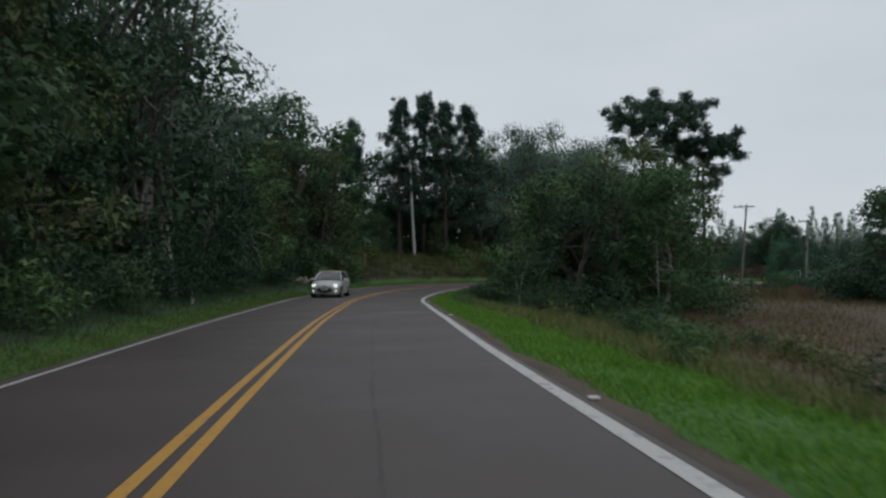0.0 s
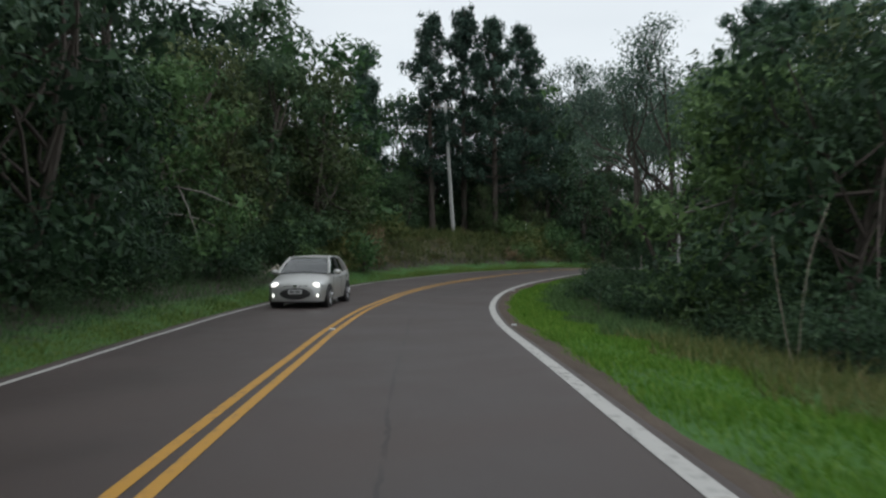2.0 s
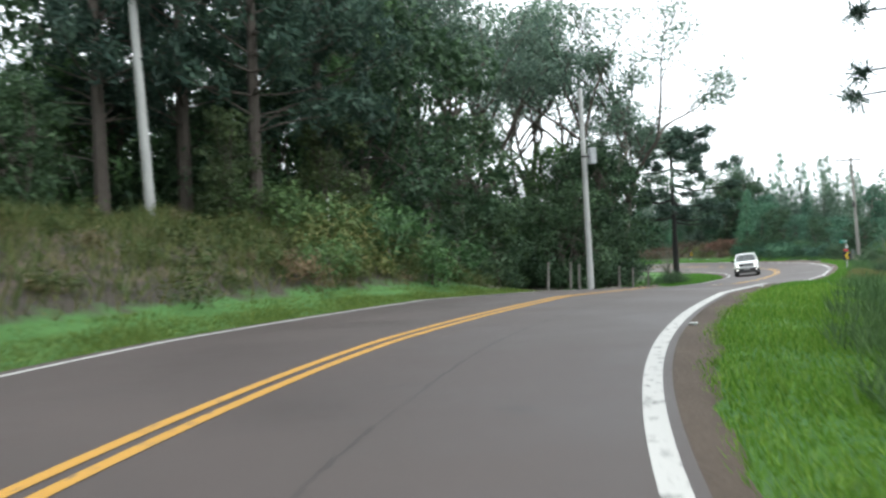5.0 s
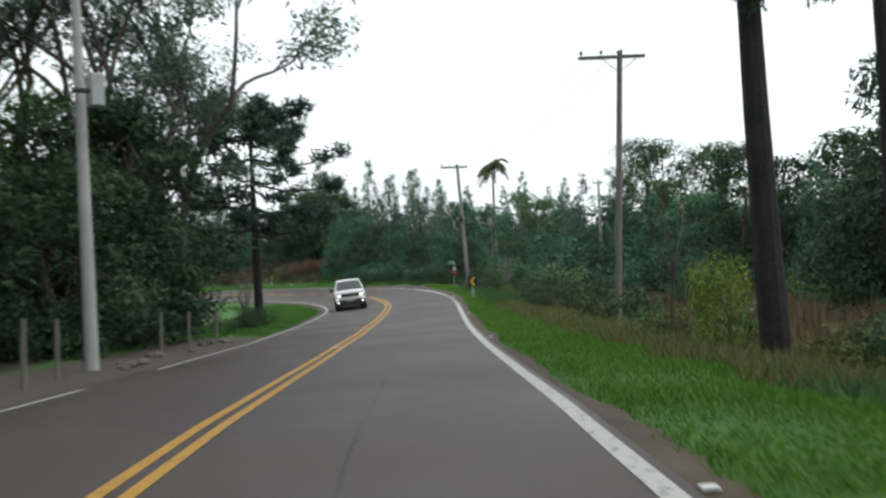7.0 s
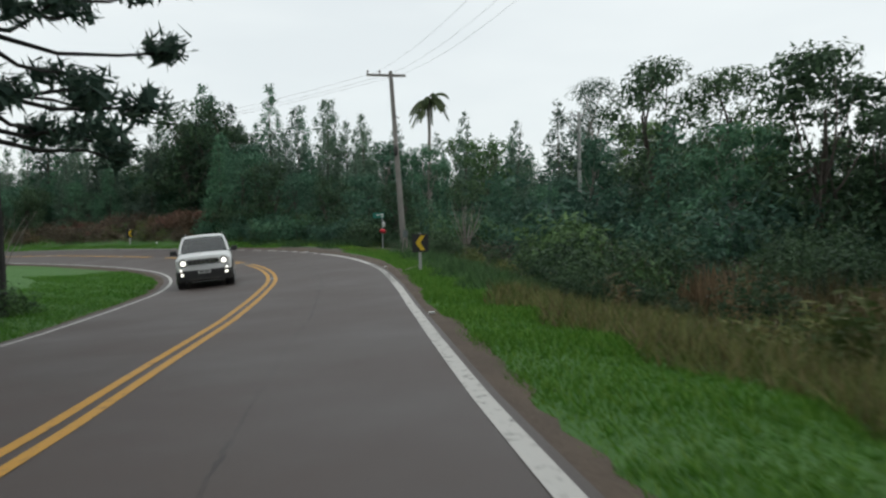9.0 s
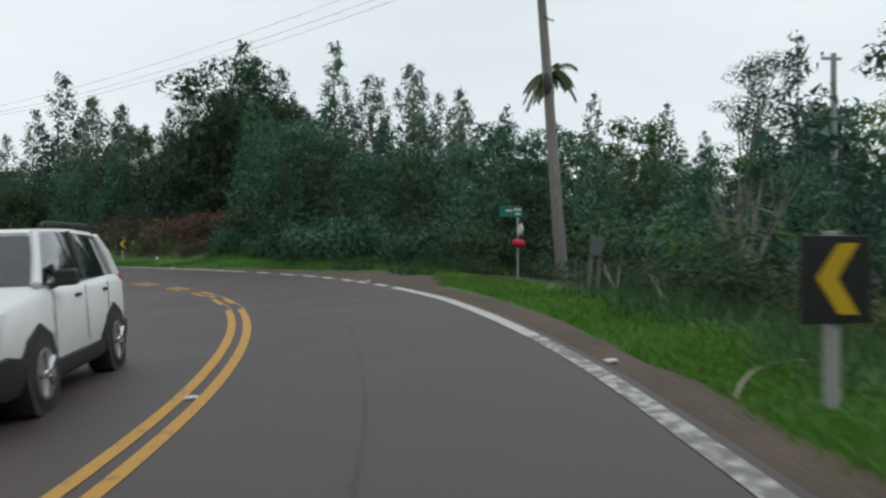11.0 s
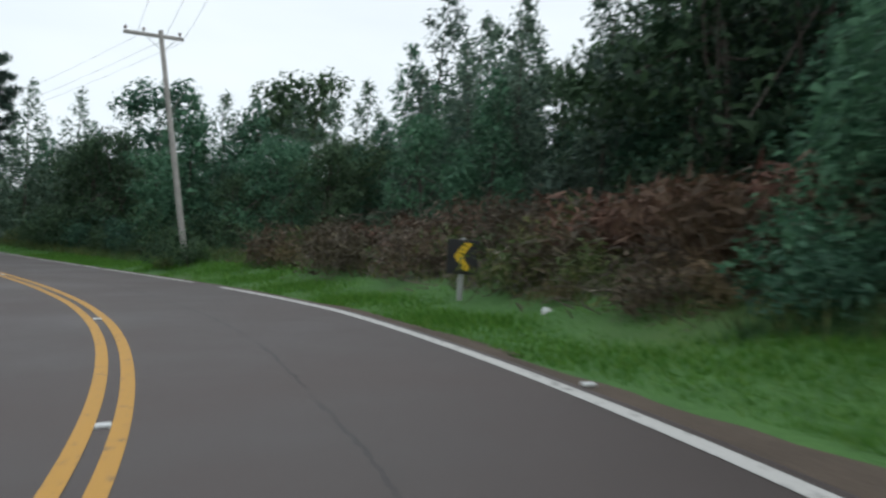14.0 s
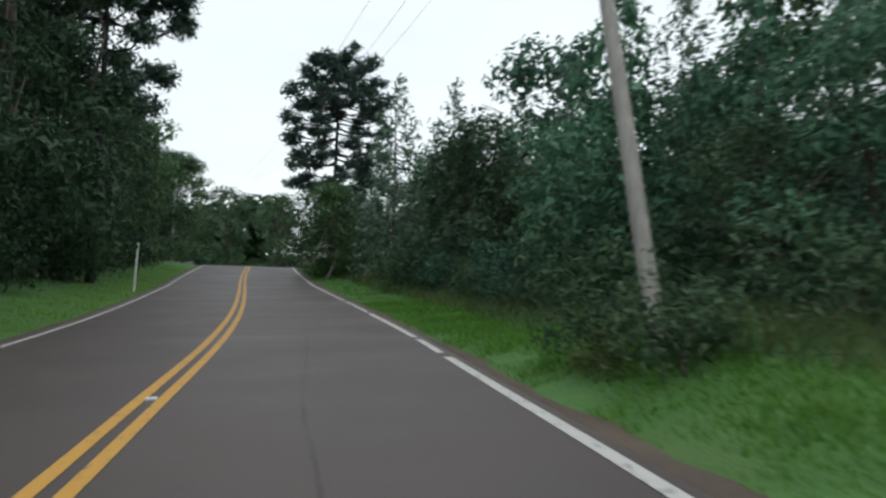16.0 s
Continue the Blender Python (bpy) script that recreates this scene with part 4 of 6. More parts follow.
# trees that stand out
for kind, x, y, k, turn in ((ARA_FORKED, 21.7, 75.8, 1.0, 0.0), (ARA_TALL, 18.9, 72.4, 1.0, 1.7), (ARA_COLUMN, 25.4, 196.5, 1.0, 0.9), (DARK_C, 25.8, 194.6, 0.8, 0.2), (DARK_C, 23.4, 203.0, 0.75, 1.2), (MID_A, 26.8, 191.8, 0.8, 2.2),
                            (ARA_SMALL, 29.9, 105.3, 1.0, 0.4), (EUC, 22.0, 99.6, 1.15, 2.0), (EUC_WIDE, 22.8, 102.4, 0.85, 0.4), (EUC_WIDE, 9.0, 57.0, 0.72, 1.2), (EUC_WIDE, 12.4, 60.5, 0.85, 3.6), (EUC, 7.4, 56.5, 0.7, 4.4), (DARK_A, -0.5, 231.0, 0.98, 0.5), (DARK_A, 3.8, 236.0, 1.0, 1.5), (DARK_A, -5.0, 228.0, 1.15, 2.5), (DARK_B, 0.5, 244.0, 0.9, 3.5), (DARK_C, 7.6, 238.0, 1.1, 0.5), (DARK_C, 10.4, 241.0, 0.75, 1.5), (BUSH_DARK, 13.0, 237.0, 1.6, 2.5), (BUSH_DARK, 16.0, 236.0, 1.2, 0.6), (DARK_A, 21.0, 98.2, 0.76, 0.5), (DARK_A, 23.4, 100.4, 0.72, 1.5), (DARK_A, 18.8, 96.4, 0.74, 2.5), (DARK_C, 20.4, 99.8, 1.0, 3.3), (DARK_A, 19.9, 97.2, 0.8, 4.3), (DARK_A, 22.2, 101.8, 0.8, 5.3), (BUSH_DARK, 22.4, 97.2, 1.0, 0.3), (BUSH_DARK, 20.2, 96.2, 1.1, 2.0), (EUC, 6.5, 95.0, 1.15, 0.4), (MID_B, 4.5, 90.0, 1.35, 1.4), (EUC_WIDE, 9.8, 97.0, 1.25, 2.4), (GREY_A, -11.5, 34.3, 1.3, 2.0), (DARK_A, -15.0, 28.5, 1.5, 0.9), (EUC, 22.3, 103.6, 0.95, 5.2), (EUC, 17.5, 107.5, 1.35, 3.3), (DARK_A, 70.2, 108.4, 1.1, 0.3), (DARK_A, 74.5, 105.5, 1.1, 2.3), (EUC, 12.0, 98.0, 1.05, 4.0), (EUC, 17.5, 104.0, 1.15, 0.6), (DARK_B, -13.0, 31.0, 1.35, 1.0), (GREY_A, -12.2, 32.4, 1.25, 0.5), (DARK_B, -14.5, 36.0, 1.2, 2.5), (PALM, 80.5, 137.0, 1.0, 0.0),
                            (PINE_A, -3.9, 79.4, 0.83, 0.0), (PINE_A, -1.6, 81.0, 0.88, 2.0), (PINE_A, 0.6, 79.8, 0.83, 5.2), (PINE_A, 2.8, 83.0, 0.86, 4.1), (PINE_B, -8.9, 79.8, 0.89, 1.0), (BACK_A, -7.0, 90.0, 1.0, 0.3), (BACK_A, -3.0, 90.5, 0.95, 1.3), (BACK_A, 1.0, 90.0, 1.0, 2.3), (BACK_A, 5.0, 90.0, 0.98, 3.3), (BACK_A, 8.5, 88.0, 0.9, 4.3), (BACK_A, -10.5, 86.0, 1.0, 5.3), (DARK_C, -4.6, 82.6, 0.9, 0.8), (DARK_C, 0.8, 84.0, 0.9, 1.8), (DARK_C, 5.2, 84.4, 0.95, 2.8), (BARE, 26.2, 80.3, 0.66, 0.5),
                            (DARK_A, 58.8, 150.0, 0.6, 0.3), (DARK_A, 57.5, 155.0, 0.6, 1.3), (DARK_C, 62.5, 147.5, 0.85, 2.3), (DARK_C, 57.6, 140.6, 1.15, 0.3), (SPIRE_B, 60.5, 143.0, 1.1, 0.7), (DARK_C, -5.7, 77.0, 0.5, 0.4), (OLIVE, -0.3, 79.0, 0.44, 1.4), (OLIVE, 3.0, 81.0, 0.5, 2.4), (DARK_C, -8.0, 76.0, 0.55, 3.4), (BUSH_MID, 4.3, 9.6, 0.55, 0.4), (BUSH_MID, 42.0, 97.0, 1.5, 0.2), (BUSH_TEAL, 43.6, 94.5, 1.5, 1.2), (BUSH_MID, 44.9, 98.6, 1.4, 2.2), (BUSH_DARK, 40.9, 94.2, 1.2, 3.2), (BUSH_MID, 46.4, 101.2, 0.7, 4.2), (BARE_LOW, 48.85, 106.34, 1.0, 0.3), (BARE_LOW, 31.0, 108.5, 1.1, 2.0), (GREY_A, 102.0, 132.0, 1.25, 1.0)):
    kind.put(x, y, k, turn)
    TREES.append((x, y, 0.7))
ARA_BACK.put(25.2, 75.2, 1.0, 3.1)
BUSH_LIME.put(23.2, 77.6, 0.74, 0.0, 1.5)
TREES.append((25.2, 75.2, 0.7))
# the plantation's front row, leafy down to the ground
for kind, s, l, k, turn in ((ROUND_T, 148.6, 8.8, 0.64, 0.3), (SPIRE_C, 150.2, 8.4, 0.52, 1.1), (DARK_C, 146.6, 9.0, 0.62, 0.7), (SPIRE_B, 151.4, 10.4, 0.56, 4.0), (ROUND_T, 144.6, 9.4, 0.52, 1.6), (SPIRE_B, 142.6, 10.2, 0.46, 2.6),
                            (DARK_C, 141.0, 9.0, 0.52, 3.6), (ROUND_T, 138.6, 9.6, 0.5, 4.6), (DARK_C, 136.2, 9.8, 0.48, 5.6), (SPIRE_A, 149.0, 12.2, 0.56, 0.5), (SPIRE_B, 147.0, 13.0, 0.6, 1.5), (SPIRE_A, 144.8, 14.6, 0.5, 2.5),
                            (SPIRE_B, 153.4, 12.4, 0.7, 3.5), (SPIRE_A, 155.5, 12.4, 0.66, 4.5), (DARK_A, 157.6, 14.6, 0.74, 0.4), (DARK_A, 160.2, 13.8, 0.5, 1.4), (DARK_A, 154.4, 15.4, 0.62, 2.4), (DARK_A, 156.2, 17.2, 0.72, 3.4), (DARK_A, 158.8, 16.6, 0.78, 4.4), (SPIRE_A, 159.0, 11.8, 0.6, 5.5), (SPIRE_B, 157.0, 12.4, 0.66, 0.9), (SPIRE_B, 162.0, 10.8, 0.52, 1.9), (ROUND_T, 164.6, 10.4, 0.46, 2.9), (SPIRE_A, 165.5, 12.5, 0.48, 3.9), (DARK_C, 155.6, 11.6, 0.72, 5.0), (ROUND_T, 156.6, 13.4, 0.8, 1.0)):
    x, y = (float(v) for v in at_road(s, l))
    kind.put(x, y, k, turn)
    TREES.append((x, y, 0.8))
BUSH_DARK.put(45.75, 152.9, 0.62, 0.5)
BUSH_DARK.put(44.7, 154.5, 0.5, 2.5)
BUSH_DARK.put(45.4, 153.65, 0.46, 4.1)
BUSH_WEED.put(44.95, 153.8, 0.5, 1.1)
BUSH_MID.put(45.95, 153.7, 0.4, 3.1)
x, y = (float(v) for v in at_road(201, -6.6))
ARA_EDGE.put(x, y, 1.08, 0.4)
TREES.append((x, y, 1.0))

for kind, x, y, k, turn in ((SPIRE_C, 59.6, 142.8, 0.86, 0.2), (SPIRE_A, 61.5, 141.7, 0.8, 1.2), (SPIRE_C, 64.1, 140.0, 0.87, 2.2), (SPIRE_A, 65.7, 138.8, 0.78, 3.2), (SPIRE_A, 67.6, 137.2, 0.84, 4.2), (SPIRE_A, 68.8, 135.8, 0.7, 5.2),
                            (SPIRE_A, 57.2, 145.2, 0.72, 0.7), (SPIRE_A, 55.0, 148.4, 0.56, 1.7), (SPIRE_A, 52.8, 152.6, 0.5, 2.7), (SPIRE_A, 71.7, 141.1, 0.92, 3.7), (SPIRE_A, 73.0, 138.4, 0.8, 4.7), (SPIRE_C, 69.6, 142.6, 0.8, 5.7),
                            (SPIRE_A, 55.7, 161.9, 1.08, 0.3), (SPIRE_A, 57.0, 160.2, 0.92, 2.1), (SPIRE_C, 54.4, 163.8, 0.82, 3.9), (SPIRE_A, 58.4, 163.4, 1.0, 5.1), (SPIRE_A, 57.9, 157.2, 0.8, 1.0), (DARK_A, 59.6, 158.6, 0.8, 4.0),
                            (SPIRE_A, 49.3, 163.7, 0.62, 0.8), (SPIRE_B, 47.4, 163.8, 0.78, 1.8), (SPIRE_A, 46.0, 164.2, 0.64, 2.8), (SPIRE_B, 44.6, 163.8, 0.8, 3.8), (SPIRE_A, 50.6, 161.6, 0.6, 4.8), (SPIRE_A, 52.4, 163.6, 0.72, 5.8)):
    kind.put(x, y, k, turn)
    TREES.append((x, y, 0.8))

# wood left of the first stretch: tall at first, lower towards the bend
scatter([DARK_A, DARK_B, GREY_A], 11, -8, 32, -12.5, -9.0, 1.0, 1.3, 1, 2.8, TREES)
scatter([DARK_C, OLIVE, DARK_A, MID_A], 16, 14, 62, -11.5, -8.8, 0.9, 1.25, 14, 2.5, TREES)
scatter([BACK_A], 14, -4, 36, -24, -12, 1.1, 1.5, 2, 3.2, TREES)
scatter([BACK_A, BACK_B, OLIVE], 20, 34, 66, -24, -11.5, 0.95, 1.25, 15, 2.8, TREES)
scatter([BACK_A], 8, 20, 66, -36, -24, 0.85, 1.05, 3, 4.2, TREES)
# thicket inside the right-hand bend
scatter([OLIVE, MID_A, DARK_C], 9, 38, 52, 9.6, 16, 0.78, 1.05, 4, 2.6, TREES)
scatter([OLIVE, MID_A, DARK_C], 12, 52, 72, 11.6, 20, 0.9, 1.14, 41, 2.6, TREES, lambda x, y: x < 17)
scatter([GREY_A, GREY_A, DARK_C], 8, 50, 74, 12.5, 20, 0.9, 1.1, 16, 3.0, TREES, lambda x, y: x < 17)
# bank and wood by the pole with the metal box
scatter([MID_B, MID_A, DARK_C, OLIVE], 17, 60, 86, -20, -13.2, 0.6, 0.85, 5, 2.4, TREES)
scatter([BACK_A, BACK_B, MID_B], 9, 60, 100, -34, -19, 0.6, 0.85, 6, 3.2, TREES)
scatter([DARK_A, DARK_C, MID_A, MID_B], 15, 92, 108, -18, -9.6, 0.6, 0.85, 7, 2.2, TREES)
scatter([DARK_C, DARK_A], 4, 98.5, 106, -9.6, -7.4, 0.62, 0.8, 48, 2.2, TREES)
# beyond the left-hand bend
scatter([SPIRE_B, ROUND_T, DARK_C], 14, 126, 146, 10.5, 20, 0.36, 0.52, 45, 2.1, TREES, lambda x, y: not (y < 124 and x < 60))
scatter([SPIRE_B, SPIRE_A, ROUND_T, SPIRE_C, DARK_C], 20, 151, 178, 12.0, 20, 0.44, 0.68, 8, 2.1, TREES, lambda x, y: not (y < 124 and x < 60))
scatter([BACK_S, BACK_U, BACK_T], 20, 120, 152, 20, 44, 0.66, 0.86, 46, 2.9, TREES)
scatter([BACK_S, BACK_U, SPIRE_C, BACK_T], 20, 152, 178, 20, 44, 0.62, 0.84, 9, 2.9, TREES)
scatter([BACK_S, BACK_S, BACK_B], 14, 118, 160, 44, 80, 0.85, 1.05, 17, 4.0, TREES)
scatter([SPIRE_B, ROUND_T, DARK_C], 12, 166, 180, 8.2, 15, 0.42, 0.6, 10, 2.1, TREES)
scatter([SPIRE_B, DARK_C, ROUND_T, SPIRE_A], 9, 180, 190, 8.0, 15, 0.52, 0.74, 67, 2.2, TREES)
scatter([BACK_U, DARK_C, BACK_T, BACK_S], 16, 190, 226, 8.0, 15, 0.76, 1.02, 19, 2.2, TREES)
scatter([BACK_A, BACK_T], 16, 172, 226, 15, 30, 0.58, 0.8, 11, 3.0, TREES)
scatter([DARK_A, DARK_B], 15, 173, 206, -11.5, -8.0, 1.0, 1.25, 12, 2.3, TREES)
scatter([DARK_A, BACK_A, BACK_B], 16, 206, 247, -11.5, -7.4, 0.75, 1.0, 47, 2.2, TREES)
scatter([DARK_C, SPIRE_B], 6, 226, 246, 7.6, 11, 0.55, 0.8, 49, 2.4, TREES)
scatter([BACK_A, BACK_B], 16, 178, 244, -24, -11, 0.8, 1.05, 42, 3.0, TREES)
scatter([BACK_T, BACK_T, BACK_U], 26, 152, 180, 15, 46, 0.5, 0.72, 60, 2.4, TREES)
scatter([BACK_T, BACK_B], 20, 118, 152, 24, 60, 0.65, 0.85, 61, 2.8, TREES)
scatter([BACK_S, BACK_U], 20, 126, 158, 40, 72, 0.8, 0.98, 65, 3.0, TREES)
# dark wood across the dry field
scatter([DARK_C, BACK_A, BACK_A], 22, 94, 128, 22, 32, 0.75, 0.95, 13, 2.9, TREES)
scatter([BACK_A, BACK_A, BACK_B], 26, 86, 128, 32, 50, 0.75, 0.95, 43, 3.0, TREES)
scatter([BACK_A, PINE_B, GREY_A], 10, 84, 128, 46, 64, 0.75, 0.9, 18, 4.0, TREES)
# undergrowth at the edges
scatter([BUSH_DARK, BUSH_DARK, BUSH_MID], 44, -4, 60, -9.2, -6.9, 0.6, 1.35, 20, 1.2, BRUSH)
scatter([BUSH_WEED, BUSH_WEED, BUSH_MID, BUSH_DRY], 74, 56, 85, -11.5, -6.0, 0.7, 1.45, 21, 0.85, BRUSH)
scatter([BUSH_DARK, BUSH_MID], 14, 34, 68, 8.0, 10, 0.5, 0.95, 22, 1.2, BRUSH)
scatter([BUSH_WEED, BUSH_MID, BUSH_DRY], 36, 72, 113, 7.4, 11.5, 0.5, 0.9, 23, 0.9, BRUSH)
scatter([REED], 64, 80, 117, 8.2, 20, 0.7, 1.2, 33, 0.8, BRUSH)
scatter([BUSH_MID, BUSH_DARK], 9, 104, 122, 15, 20, 0.7, 1.25, 34, 1.5, BRUSH)
scatter([BUSH_TEAL, BUSH_DARK, BUSH_MID], 42, 123, 150, 8.4, 13, 0.9, 1.5, 24, 1.15, BRUSH, lambda x, y: to_road([(x, y)])[0][0] + to_road([(x, y)])[1][0] > 137 and not (130 < to_road([(x, y)])[0][0] < 139.5 and to_road([(x, y)])[1][0] < 9.6))
scatter([DEAD_FERN], 13, 150.8, 155.6, 7.2, 10.4, 0.75, 1.3, 52, 0.8, BRUSH)
scatter([BUSH_MID, BUSH_WEED], 12, 152, 166, 6.4, 10.0, 0.28, 0.5, 66, 0.5, BRUSH)
scatter([DEAD_FERN], 6, 158, 165, 6.8, 9.8, 0.5, 0.8, 53, 0.9, BRUSH)
scatter([BUSH_RUST, BUSH_RUST, BUSH_DRY, BUSH_WEED], 54, 150.5, 166.5, 5.9, 11, 0.45, 0.95, 25, 0.8, BRUSH)
# thicket that crowds the narrow verge between the chevron and the brushwood
scatter([BUSH_DARK, BUSH_DARK, BUSH_WEED], 34, 109, 128, 6.5, 10.5, 0.35, 0.75, 54, 0.8, BRUSH)
scatter([BUSH_TEAL, BUSH_DARK], 30, 134.5, 150, 6.3, 8.6, 0.55, 1.15, 55, 0.8, BRUSH)
scatter([BUSH_DARK, BUSH_TEAL, BUSH_WEED], 42, 166, 224, 6.5, 9, 0.5, 1.3, 26, 1.1, BRUSH)
scatter([BUSH_DARK], 26, 176, 240, -9.0, -6.7, 0.7, 1.3, 27, 1.2, BRUSH)
scatter([BUSH_DARK, BUSH_MID], 12, 108, 117, -8.6, -5.6, 0.35, 0.6, 28, 0.7, BRUSH)
scatter([BUSH_DARK], 12, 97, 108, -11, -7.0, 0.7, 1.2, 29, 1.1, BRUSH)
scatter([BUSH_MID, BUSH_WEED, BUSH_DARK], 26, 2, 36, 7.6, 13, 0.35, 0.75, 56, 1.0, BRUSH)
scatter([BUSH_DARK, BUSH_MID], 14, 36, 62, 6.6, 9, 0.35, 0.65, 57, 0.9, BRUSH)
low = "low dark weeds and saplings behind the mown strip"
strew("low_weeds", [BUSH_DARK], 46, 36, 66, 6.0, 10, 0.3, 0.6, 58, low, True)
strew("low_weeds", [BUSH_WEED], 40, 74, 126, 7.0, 10, 0.25, 0.5, 59, low, True)
strew("low_weeds", [BUSH_DARK], 60, -4, 62, -9.5, -6.4, 0.3, 0.6, 62, low, True)
strew("low_weeds", [BUSH_DARK], 46, 126.5, 137, 6.0, 9.6, 0.2, 0.36, 64, low, True)
strew("low_weeds", [BUSH_DARK], 40, 166, 224, 6.6, 9.5, 0.35, 0.7, 63, low, True)
weedy = "low tangled yellow-green weeds covering the bank"
strew("bank_weeds", [BUSH_WEED], 120, 57, 86, -12, -5.9, 0.4, 0.75, 50, weedy, True)
strew("bank_weeds", [BUSH_DRY], 40, 57, 86, -11, -5.9, 0.4, 0.75, 51, "dry brown weeds covering the bank", True)
dim = "tangled dark undergrowth between the trees"
strew("undergrowth", [BUSH_DARK], 36, -4, 64, -22, -9.5, 1.2, 2.2, 30, dim)
strew("undergrowth", [BUSH_DARK], 28, 60, 86, -20, -12, 1.0, 1.8, 31, dim)
strew("undergrowth", [BUSH_DARK], 22, 94, 110, -18, -9.5, 1.0, 1.6, 44, dim)
strew("undergrowth", [BUSH_DARK], 30, 40, 70, 11.5, 20, 1.0, 1.7, 32, dim)
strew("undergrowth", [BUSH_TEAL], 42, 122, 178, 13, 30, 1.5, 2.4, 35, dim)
strew("undergrowth", [BUSH_DARK], 34, 168, 226, 9.5, 18, 1.2, 2.0, 37, dim)
strew("undergrowth", [BUSH_DARK], 26, 178, 240, -18, -8.5, 1.2, 2.0, 38, dim)
strew("undergrowth", [BUSH_DARK], 48, 86, 128, 21, 36, 1.2, 2.2, 36, dim)


# far woods all round, past everything that can be told apart
def far_woods():
    rng = np.random.default_rng(5)
    cs, rs = [], []
    for k in range(440):
        w = 2 * math.pi * k / 440
        if abs(w - 1.8) < 0.09:
            continue
        q = 150 + 25 * rng.random()
        for _ in range(2):
            g = rng.uniform(2.5, 4.8)
            cs.append((35 + q * math.cos(w) + rng.normal() * 3, 105 + (q + 20) * math.sin(w) + rng.normal() * 3, rng.uniform(0, 9)))
            rs.append((g, g, g * 1.2))
    v, f = crown_of(cs, rs, 3.2, 1.8, 0.35, rng, 0.2, 0.3)
    tagged(new("far_woods", mesh_of("far_woods", v, f, LEAF_DARK)), "dense dark woods closing the view in the distance", "woods", kind="stuff")


far_woods()


def grass(name, s0, s1, l0, l1, count, high, seed, mat=BLADE, label="short bright green roadside grass"):
    """Blades of turf over a strip along the road."""
    rng = np.random.default_rng(seed)
    s = rng.uniform(s0, s1, count)
    far = np.full(count, float(l1)) if l1 is not None else np.interp(s, VERGE_S, VERGE_L) + 0.25 * np.sin(s * 1.7) + rng.normal(0, 0.18, count)
    if l0 == "verge":
        l0 = np.interp(s, VERGE_S, VERGE_L) - 0.25 + 0.25 * np.sin(s * 1.7)
        far = l0 + l1
    near = l0 + (np.interp(s, [118, 124, 131, 142, 146, 149, 151], [0, 0.3, 0.6, 0.85, 0.6, 0.25, 0]) if np.ndim(l0) == 0 and l0 > 0 else 0)
    l = near + (far - near) * rng.beta(1.15, 1.0 if high < 0.2 else 1.6, count)
    x, y = at_road(s, l)
    z, _, _ = land(np.stack([x, y], 1))
    w = rng.uniform(0, 6.28, count)
    h = high * rng.uniform(0.5, 1.5, count) * (0.7 + 0.6 * np.sin(s * 0.9 + l) ** 2)
    b = 0.005 + 0.009 * rng.random(count) * (1 + 3 * high)
    lx, ly = rng.normal(0, 0.45, count) * h, rng.normal(0, 0.45, count) * h
    base = np.stack([x, y, z - 0.01], 1)
    side = np.stack([np.cos(w) * b, np.sin(w) * b, 0 * b], 1)
    v = np.stack([base - side, base + side, base + np.stack([lx, ly, h], 1)], 1).reshape(-1, 3)
    f = np.arange(3 * count).reshape(-1, 3)
    tagged(new(name, mesh_of(name, v, f, mat)), label, "grass", kind="stuff")


for k, (a, b, l0, l1, n) in enumerate(((-4, 36, 3.92, None, 46000), (36, 80, 3.9, None, 54000), (80, 132.5, 3.92, None, 78000), (140.5, 190, 3.95, None, 68000),
                                       (106.5, 140, -8.5, -3.95, 46000), (170, 225, -6.5, -3.95, 16000), (190, 225, 3.95, None, 10000))):
    grass("verge_grass", a, b, l0, l1, n, 0.075, 90 + k)
for a, b, n, mat, seed in ((-4, 36, 12000, LEAF_WEED, 120), (36, 70, 16000, LEAF_MID, 121), (70, 84, 6000, LEAF_MID, 122), (84, 112, 16000, LEAF_WEED, 123), (84, 112, 5000, LEAF_DRY, 129), (112, 128, 6000, LEAF_MID, 130), (134, 150, 8000, LEAF_MID, 124), (165, 215, 12000, LEAF_MID, 125)):
    grass("fringe_weeds", a, b, "verge", 2.6, n, 0.24, seed, mat, "rank weeds fringing the mown roadside strip")
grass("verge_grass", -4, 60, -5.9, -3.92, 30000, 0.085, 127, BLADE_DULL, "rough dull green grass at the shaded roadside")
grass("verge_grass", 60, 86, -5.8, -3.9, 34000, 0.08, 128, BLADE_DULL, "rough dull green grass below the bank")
grass("shade_weeds", -4, 60, -9.4, -5.0, 22000, 0.22, 126, LEAF_MID, "rank weeds in the shade of the wood")
grass("tall_weeds", 57, 86, -13, -5.8, 22000, 0.42, 110, LEAF_WEED, "tall straggling weeds on the bank")
grass("dry_grass", -6, 124, 8.0, 30, 48000, 0.34, 111, LEAF_DRY, "dry brown grass of an unmown field")
grass("field_weeds", 20, 124, 7.4, 14, 20000, 0.3, 112, LEAF_WEED, "straggling yellow-green weeds at the field's edge")
grass("dry_verge", 129.5, 133.8, 4.3, 5.9, 5000, 0.06, 114, LEAF_WEED, "yellowing tufts of dry verge grass")
grass("apron_edge", 133, 144.5, 4.7, 5.9, 9000, 0.1, 115, BLADE, "green grass behind the gravel apron")
grass("forest_weeds", 134, 222, 5.8, 8.5, 14000, 0.3, 113, LEAF_WEED, "weeds growing along the forest edge")


